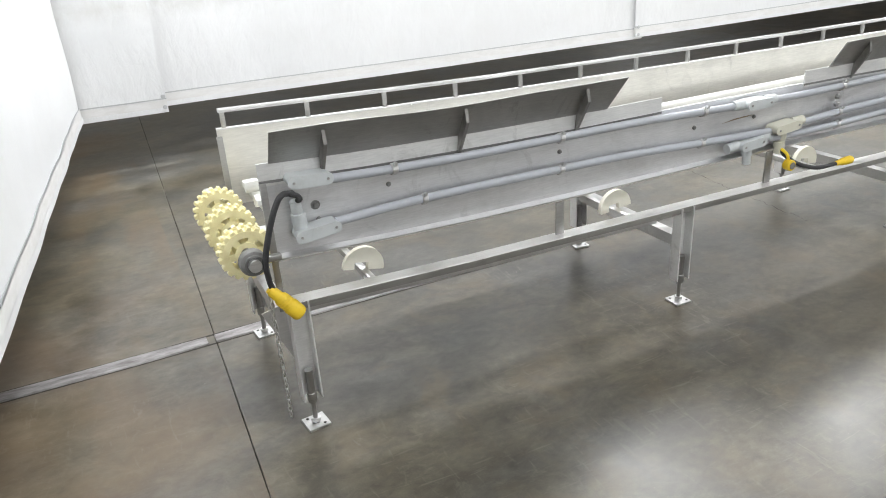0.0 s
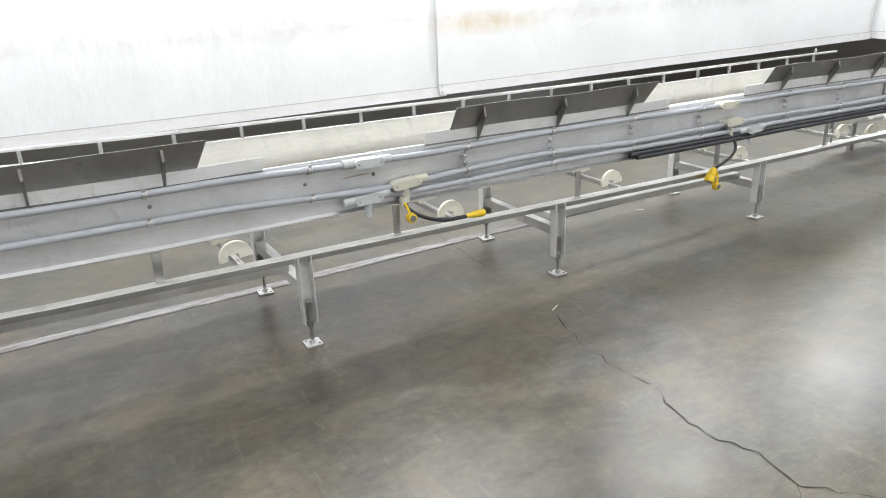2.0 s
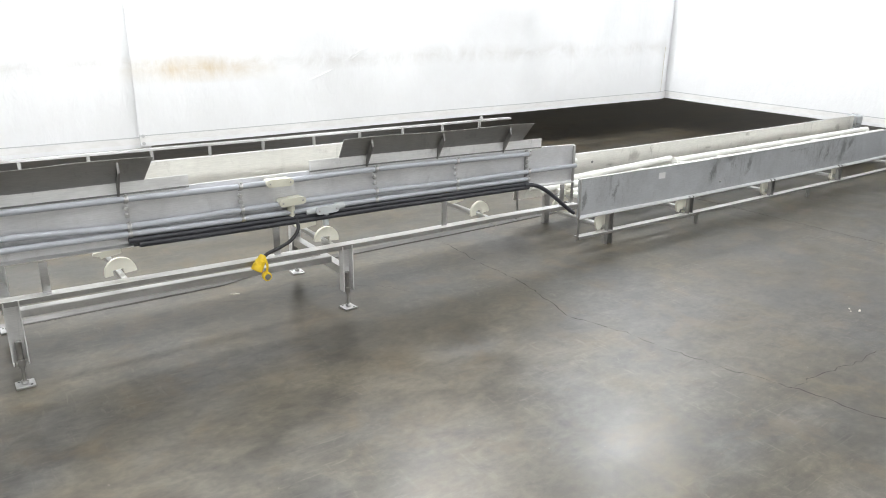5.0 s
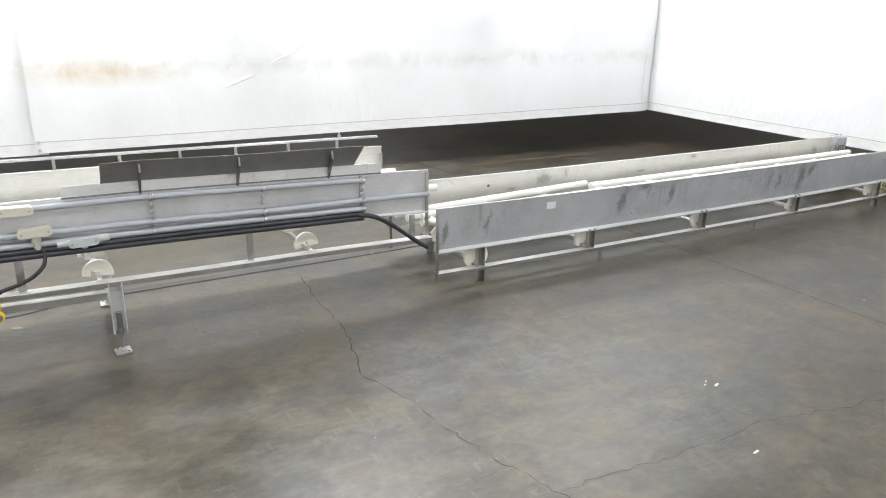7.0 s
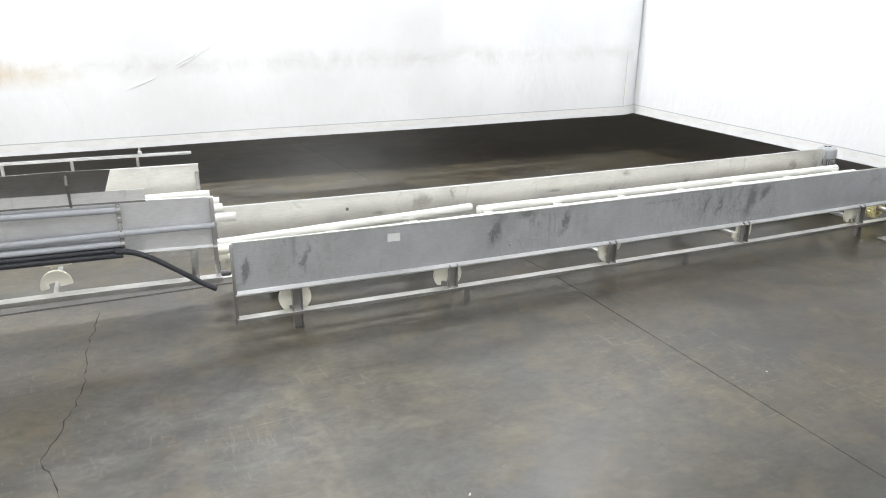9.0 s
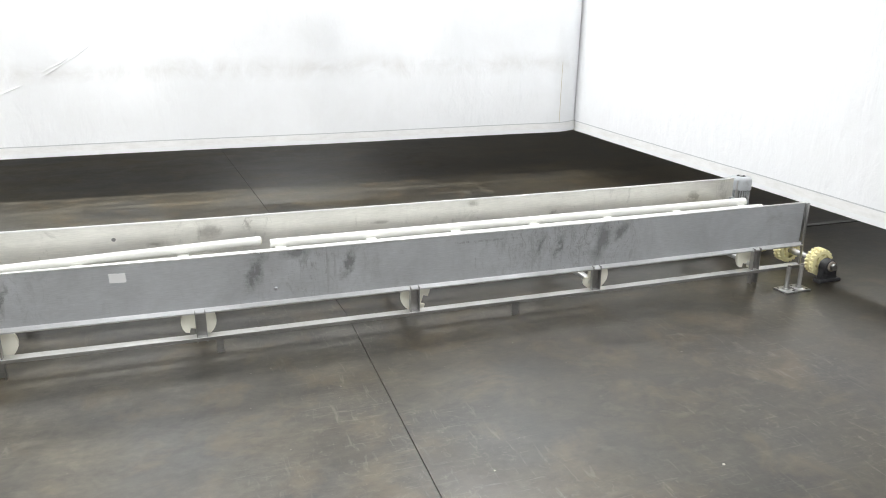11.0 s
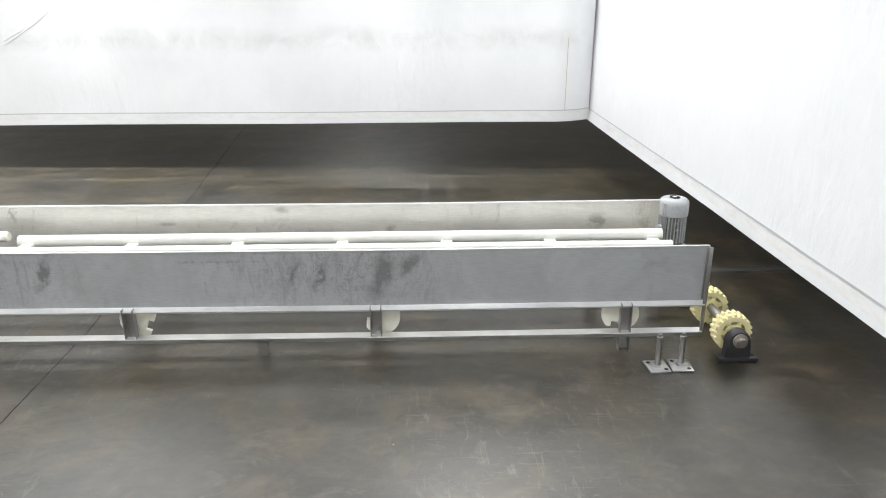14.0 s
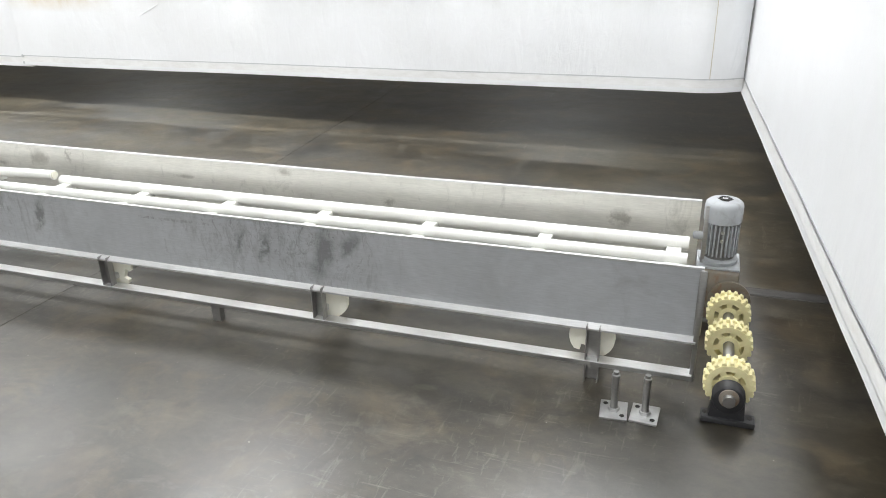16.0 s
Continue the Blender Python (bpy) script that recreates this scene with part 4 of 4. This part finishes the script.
c = cable([(4.042, CY, 0.55), (4.043, 0.01, 0.515), (4.035, -0.015, 0.475), (3.99, -0.03, 0.435), (3.93, -0.035, 0.41), (3.87, -0.04, 0.395), (3.845, -0.04, 0.38)])
plug((3.842, -0.04, 0.39), (3.80, -0.045, 0.32), c, 0.024)
cap = part("plug_cap", turned([(0.012, -0.03), (0.021, -0.028), (0.022, -0.01), (0.02, 0.0)], (3.842, -0.05, 0.292), "y", 18), YELLOW, c, "yellow rubber plug cap hanging by its strap")
part("cap_ring", turned([(0.014, -0.0325), (0.014, -0.0305)], (3.842, -0.05, 0.292), "y", 16), CASTDARK, cap)
part("cap_strap", pipe(curve([(3.845, -0.05, 0.375), (3.85, -0.062, 0.345), (3.846, -0.062, 0.31)], 6), 0.006, 8), YELLOW, cap)


def sprocket(x, y, z, parent, r=0.082, w=0.046, turn=0.0, teeth=20):
    bm = bmesh.new()
    n = 36
    ang = [2 * math.pi * i / n + turn for i in range(n)]
    for ri, ro in ((r * 0.68, r * 0.94), (r * 0.26, r * 0.47)):
        rings = [[bm.verts.new((x + rr * math.cos(a), y + s * w / 2, z + rr * math.sin(a))) for a in ang] for rr, s in ((ri, -1), (ro, -1), (ro, 1), (ri, 1))]
        for k in range(4):
            p, q = rings[k], rings[(k + 1) % 4]
            for i in range(n):
                bm.faces.new((p[i], p[(i + 1) % n], q[(i + 1) % n], q[i]))
    for i in range(6):
        a = turn + 2 * math.pi * i / 6
        b2 = block(r * 0.44, r * 0.74, -w * 0.42, w * 0.42, -r * 0.13, r * 0.13)
        bmesh.ops.transform(b2, matrix=Matrix.Translation((x, y, z)) @ Matrix.Rotation(-a, 4, "Y"), verts=b2.verts)
        me = bpy.data.meshes.new("tmp")
        b2.to_mesh(me)
        bm.from_mesh(me)
        bpy.data.meshes.remove(me)
        b2.free()
    for row in (-1, 1):
        for i in range(teeth):
            a = turn + 2 * math.pi * (i + (0.5 if row > 0 else 0)) / teeth
            b2 = prism([(r * 0.9, -r * 0.13), (r * 1.0, -r * 0.085), (r * 1.06, -r * 0.06), (r * 1.06, r * 0.06), (r * 1.0, r * 0.085), (r * 0.9, r * 0.13)], row * w * 0.28 - w * 0.17, row * w * 0.28 + w * 0.17, "y")
            bmesh.ops.transform(b2, matrix=Matrix.Translation((x, y, z)) @ Matrix.Rotation(-a, 4, "Y"), verts=b2.verts)
            me = bpy.data.meshes.new("tmp")
            b2.to_mesh(me)
            bm.from_mesh(me)
            bpy.data.meshes.remove(me)
            b2.free()
    return part("sprocket", bm, SPROCKET, parent, "pale yellow nylon sprocket with open spokes", False)


AX, AZ = -0.11, 0.602
shaft = part("idler_shaft", pipe([(AX, -0.055, AZ), (AX, 0.66, AZ)], 0.018, 12), BAR, raised, "steel idler shaft")
for y, tn in ((0.07, 0.1), (0.26, 0.35), (0.45, 0.6)):
    sprocket(AX, y, AZ, shaft, 0.074, 0.056, tn)
part("bearing", turned([(0.012, -0.03), (0.014, -0.022), (0.014, -0.019), (0.022, -0.018), (0.023, -0.022), (0.027, -0.022), (0.028, -0.018), (0.036, -0.014), (0.038, -0.006), (0.038, 0.012), (0.03, 0.018)], (AX, -0.02, AZ), "y", 24), CASTDARK, shaft, "round steel bearing housing")
part("bearing_arm", block(AX + 0.02, -0.03, -0.03, -0.01, AZ - 0.009, AZ + 0.009, 0.003), DULL, shaft)
part("bearing_arm", block(AX + 0.02, -0.03, 0.64, 0.65, AZ - 0.009, AZ + 0.009, 0.003), DULL, shaft)
part("tube_end_block", block(-0.072, -0.03, 0.12, 0.15, 0.762, 0.785, 0.004), WHITE, raised, "white nylon end block")
part("tube_end_block", block(-0.055, -0.03, 0.07, 0.09, 0.722, 0.742, 0.004), WHITE, raised, "white nylon end block")

# ---- low conveyor section, standing on the floor ----
X0, X1 = 6.055, 10.635
low = thing("conveyor", "low stainless steel conveyor trough with stained sides and white tubes", "conveyor", "conveyor sections")
sag = table_line([(6.0, 0.010), (7.2, -0.002), (9.2, -0.008), (10.7, -0.002)])
XL = [X0, 7.2, 8.3, 9.4, X1]
YL = 0.05
part("side_panel", long_prism([(YL, 0.215), (YL, 0.458), (YL + 0.006, 0.458), (YL + 0.006, 0.215)], XL, sag), PANEL2, low, "grey stainless side panel with dark stains", False)
part("top_lip", long_prism([(YL - 0.002, 0.4585), (YL - 0.002, 0.463), (YL + 0.012, 0.463), (YL + 0.012, 0.4585)], XL, sag), EDGE, low, "bright top edge", False)
part("lower_lip", long_prism([(YL - 0.024, 0.203), (YL - 0.024, 0.209), (YL - 0.001, 0.222), (YL - 0.001, 0.204)], XL, sag), EDGE, low, "bright folded lower lip", False)
part("rear_panel", long_prism([(0.655, 0.2), (0.655, 0.474), (0.661, 0.474), (0.661, 0.2)], [6.03, *XL[1:-1], 10.61], sag), INNER2, low, "pale stainless rear panel with dark spots", False)
part("rear_lip", long_prism([(0.645, 0.4745), (0.645, 0.480), (0.664, 0.480), (0.664, 0.4745)], [6.03, *XL[1:-1], 10.61], sag), EDGE, low, "bright folded top lip", False)
for y, s in ((0.02, 1), (0.675, -1)):
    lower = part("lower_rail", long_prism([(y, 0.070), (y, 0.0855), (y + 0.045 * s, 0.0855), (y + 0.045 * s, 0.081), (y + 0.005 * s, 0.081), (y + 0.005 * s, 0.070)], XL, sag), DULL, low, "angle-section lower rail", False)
    # again a lighter top over a duller face, painting how the light falls
    part("rail_top", long_prism([(y - 0.001 * s, 0.086), (y, 0.089), (y + 0.045 * s, 0.089), (y + 0.046 * s, 0.086)], XL, sag), EDGE, lower, "top face coloured brighter as lit from above", False)
for x in (X0, X1):
    part("end_plate", block(x - 0.008, x + 0.008, 0.03, 0.036, 0.062 + sag(x), 0.462 + sag(x), 0.001), DULL, low)
    part("end_plate", block(x - 0.008, x + 0.008, 0.642, 0.648, 0.062 + sag(x), 0.462 + sag(x), 0.001), DULL, low)
part("end_fold", block(X1 - 0.012, X1 + 0.012, YL - 0.006, YL - 0.001, 0.225, 0.452, 0.002), DULL, low)


def bracket(x, z0, y, s):
    """A short upright of channel section."""
    return part("bracket", prism([(x - 0.024, y), (x - 0.024, y + 0.03 * s), (x - 0.02, y + 0.03 * s), (x - 0.02, y + 0.004 * s), (x + 0.02, y + 0.004 * s), (x + 0.02, y + 0.03 * s), (x + 0.024, y + 0.03 * s), (x + 0.024, y)], z0, 0.215, "z"), DULL, low, "short channel upright", False)


for i, (x, z0) in enumerate(((6.345, 0.0), (7.185, 0.062), (8.215, 0.062), (9.246, 0.062), (10.305, 0.0))):
    bracket(x, z0, 0.052, -1)
    bracket(x, z0, 0.645, 1)
    bar = part("cross_bar", block(x - 0.018, x + 0.018, 0.06, 0.64, 0.10, 0.123, 0.002), BAR, low, "square cross bar")
    shoe(x + (0.0, -0.01, 0.02, 0.02, -0.01)[i], 0.088, 0.145, bar, 0.08, CREAM, (0, 12, -70, 95, 8)[i], -50)
    shoe(x + 0.01, 0.52, 0.145, bar, 0.08, CREAM, (14, -20, 5, 0, -12)[i])
for x, w in ((7.262, 0.016), (8.765, 0.02)):
    for y in (0.02, 0.66):
        part("foot_tab", prism([(x - w, y), (x + w, y), (x + w, y + 0.03), (x + w - 0.004, y + 0.03), (x + w - 0.004, y + 0.004), (x - w, y + 0.004)], 0.0, 0.07, "z"), DULL, low, smooth=False)

for y, r, xa in ((0.20, 0.019, 6.04), (0.347, 0.024, 6.02), (0.50, 0.027, 7.56)):
    part("carrying_tube", pipe([(xa, y, 0.354), (8.0, y, 0.354), (10.58, y, 0.356)], r, 14), WHITE, low, "white nylon belt carrying tube")
part("carrying_tube", pipe([(6.0, 0.46, 0.348), (6.1, 0.462, 0.35), (7.51, 0.50, 0.378)], 0.024, 14), WHITE, low, "white nylon tube lifted at one end")
part("tube_cap", pipe([(7.51, 0.50, 0.378), (7.516, 0.5002, 0.3782)], 0.019, 14), CREAM, low)
for i in range(10):
    x = 6.15 + i * 0.4865
    part("slat", block(x - 0.027, x + 0.027, YL + 0.008, 0.53, 0.322, 0.349, 0.003), WHITE, low, "white nylon slat under the tubes")
part("side_label", prism([(6.822, 0.382), (6.89, 0.379), (6.89, 0.421), (6.822, 0.424)], YL - 0.0018, YL + 0.001, "y"), LAMPWHITE, low, "small white sticker", False)
part("panel_bolt", turned([(0.005, -0.012), (0.009, -0.004), (0.009, 0.0)], (7.537, YL, 0.277), "y", 10), BAR, low)
part("panel_hole", turned([(0.010, -0.0022), (0.010, 0.0)], (6.79, 0.655, 0.403), "y", 16), CASTDARK, low)
part("hose_end", pipe([(5.99, 0.10, 0.315), (6.05, 0.12, 0.305)], 0.014, 12), CASTDARK, low)
for y, z in ((0.12, 0.42), (0.12, 0.385)):
    part("tube_cap", pipe([(6.0, y, z), (6.05, y, z)], 0.016, 12), CREAM, low)

# ---- gear motor with its sprocket shaft, standing at the end ----
drive = thing("gear_motor", "grey electric gear motor with a shaft of pale yellow sprockets", "motor")
MX, MY = 10.695, 0.69
SX, SZ = 10.752, 0.1
part("fan_cover", turned([(0.066, 0.392), (0.072, 0.394), (0.073, 0.405), (0.073, 0.452), (0.070, 0.465), (0.06, 0.474), (0.042, 0.478), (0.002, 0.479)], (MX, MY, 0), "z", 36), MOTORGREY, drive, "rounded light grey fan cover")
for i in range(-4, 5):
    part("vent_slot", block(MX - 0.03 + 0.004 * abs(i), MX + 0.03 - 0.004 * abs(i), MY + 0.007 * i - 0.0016, MY + 0.007 * i + 0.0016, 0.4792, 0.4802), HOLE, drive)
part("fan_hub", block(MX - 0.01, MX + 0.01, MY - 0.006, MY + 0.006, 0.4805, 0.482, 0.0005), BAR, drive)
body = part("motor_body", turned([(0.056, 0.236), (0.06, 0.25), (0.06, 0.392)], (MX, MY, 0), "z", 36), CASTDARK, drive, "dark ribbed motor body")
for i in range(26):
    a = 2 * math.pi * i / 26
    bm = block(0.055, 0.069, -0.0026, 0.0026, 0.262, 0.389)
    bmesh.ops.transform(bm, matrix=pose(MX, MY, 0, 0, 0, math.degrees(a)), verts=bm.verts)
    part("cooling_fin", bm, MOTORGREY, body, smooth=False)
for z in (0.33, 0.365):
    part("body_bolt", turned([(0.007, -0.074), (0.007, -0.066)], (MX + 0.004, MY, z), "y", 10), BAR, drive)
part("terminal_knob", turned([(0.011, -0.105), (0.016, -0.1), (0.016, -0.08), (0.012, -0.055)], (MX, MY - 0.035, 0.335), "x", 14), MOTORGREY, drive, "round grey cable gland")
part("flange", turned([(0.06, 0.226), (0.074, 0.228), (0.076, 0.234), (0.076, 0.24), (0.058, 0.248)], (MX, MY, 0), "z", 32), MOTORGREY, drive, "grey motor flange")
part("mounting_plate", block(MX - 0.08, MX + 0.085, MY - 0.085, MY + 0.085, 0.216, 0.2258, 0.003), MOTORGREY, drive, "square motor mounting plate")
part("gearbox", block(MX - 0.068, MX + 0.085, 0.585, 0.79, 0.012, 0.2155, 0.012), RUSTY, drive, "rust-stained brown gearbox")
part("gearbox_flange", turned([(0.08, 0.562), (0.08, 0.575), (0.068, 0.586)], (SX, 0, SZ + 0.012), "y", 32), RUSTY, drive)
part("gearbox_collar", turned([(0.04, 0.535), (0.046, 0.54), (0.046, 0.552), (0.052, 0.563)], (SX, 0, SZ), "y", 28), BLACK, drive, "black shaft seal")
part("seal_ring", turned([(0.036, 0.526), (0.038, 0.53), (0.038, 0.536)], (SX, 0, SZ), "y", 24), BAR, drive)
part("gearbox_foot", block(MX - 0.08, MX + 0.1, 0.575, 0.80, 0.0, 0.013, 0.003), CASTDARK, drive)
shaft = part("drive_shaft", pipe([(SX, -0.122, SZ), (SX, 0.57, SZ)], 0.019, 16), DULL, drive, "worn steel drive shaft")
for y, tn in ((0.005, 0.0), (0.262, 0.3), (0.485, 0.55)):
    sprocket(SX, y, SZ, shaft, 0.077, 0.064, tn)
part("collar_ring", turned([(0.03, 0.33), (0.03, 0.35)], (SX, 0, SZ), "y", 20), DULL, shaft)
bearing = part("bearing_block", turned([(0.03, -0.098), (0.046, -0.094), (0.051, -0.086), (0.051, -0.05)], (SX, 0, SZ - 0.012), "y", 32), BLACK, drive, "black cast pillow block bearing")
part("bearing_base", block(SX - 0.078, SX + 0.088, -0.098, -0.046, 0.0, 0.022, 0.005), BLACK, bearing)
part("bearing_web", prism([(SX - 0.056, 0.018), (SX + 0.056, 0.018), (SX + 0.049, 0.085), (SX - 0.049, 0.085)], -0.09, -0.054, "y"), BLACK, bearing, smooth=False)
part("bearing_rim", turned([(0.026, -0.104), (0.031, -0.101), (0.031, -0.093)], (SX, 0, SZ), "y", 24), RUSTY, bearing)
for k in (-0.066, 0.072):
    part("bolt_slot", turned([(0.009, 0.0222), (0.009, 0.0235)], (SX + k, -0.07, 0), "z", 12), HOLE, bearing)

# ---- two spare levelling feet ----
spare = thing("levelling_foot", "loose steel levelling foot with threaded stem on a square plate", "machine foot", "spare feet")
part("foot_plate", block(-0.043, 0.043, -0.05, 0.05, 0.0, 0.008, 0.0015), BAR, spare)
part("stem", turned([(0.012, 0.008), (0.014, 0.01), (0.014, 0.02), (0.0115, 0.024), (0.0115, 0.125), (0.013, 0.126), (0.013, 0.14), (0.009, 0.142), (0.009, 0.152)], (0, 0, 0), "z", 16), DULL, spare)
part("stem_nut", turned([(0.019, 0.008), (0.019, 0.02)], (0, 0, 0), "z", 6), BAR, spare, smooth=False)
for k in (-1, 1):
    part("bolt_hole", turned([(0.008, 0.0082), (0.008, 0.0092)], (0.027 * k, -0.03 * k, 0), "z", 10), HOLE, spare)
spare.matrix_basis = pose(10.274, -0.125, 0, 0, 0, 4)
copy_thing(spare, pose(10.371, -0.118, 0, 0, 0, -3))

# ---- scraps on the floor ----
for x, y, l, w, a in ((6.58, -1.523, 0.03, 0.01, 20), (6.562, -1.479, 0.012, 0.006, 50), (6.535, -1.5, 0.009, 0.006, 0), (8.932, -1.437, 0.008, 0.007, 0), (2.532, -0.3, 0.06, 0.006, 30), (3.871, 0.523, 0.05, 0.008, -25), (8.138, -1.224, 0.006, 0.006, 0), (6.3, -1.95, 0.03, 0.008, 10)):
    bm = block(-l / 2, l / 2, -w / 2, w / 2, 0.0, 0.003, 0.0005)
    bmesh.ops.transform(bm, matrix=pose(x, y, 0, 0, 0, a), verts=bm.verts)
    tagged(part("paper_scrap", bm, PAPER, None, smooth=False), "tiny pale scrap lying on the concrete floor", "scrap", "floor scraps")
chain = part("hanging_chain", bmesh.new(), BAR, raised, "thin steel chain hanging from the frame end")
for i in range(22):
    z = 0.50 - 0.0195 * i
    loop = [Vector((0.006 * math.cos(a), 0, 0.013 * math.sin(a))) for a in [2 * math.pi * k / 10 for k in range(11)]]
    turn_z = Matrix.Rotation(radians(90 * (i % 2) + 20), 3, "Z")
    part("chain_link", pipe([turn_z @ p + Vector((-0.08, -0.03, z)) for p in loop], 0.0022, 6, closed=False), BAR, chain)
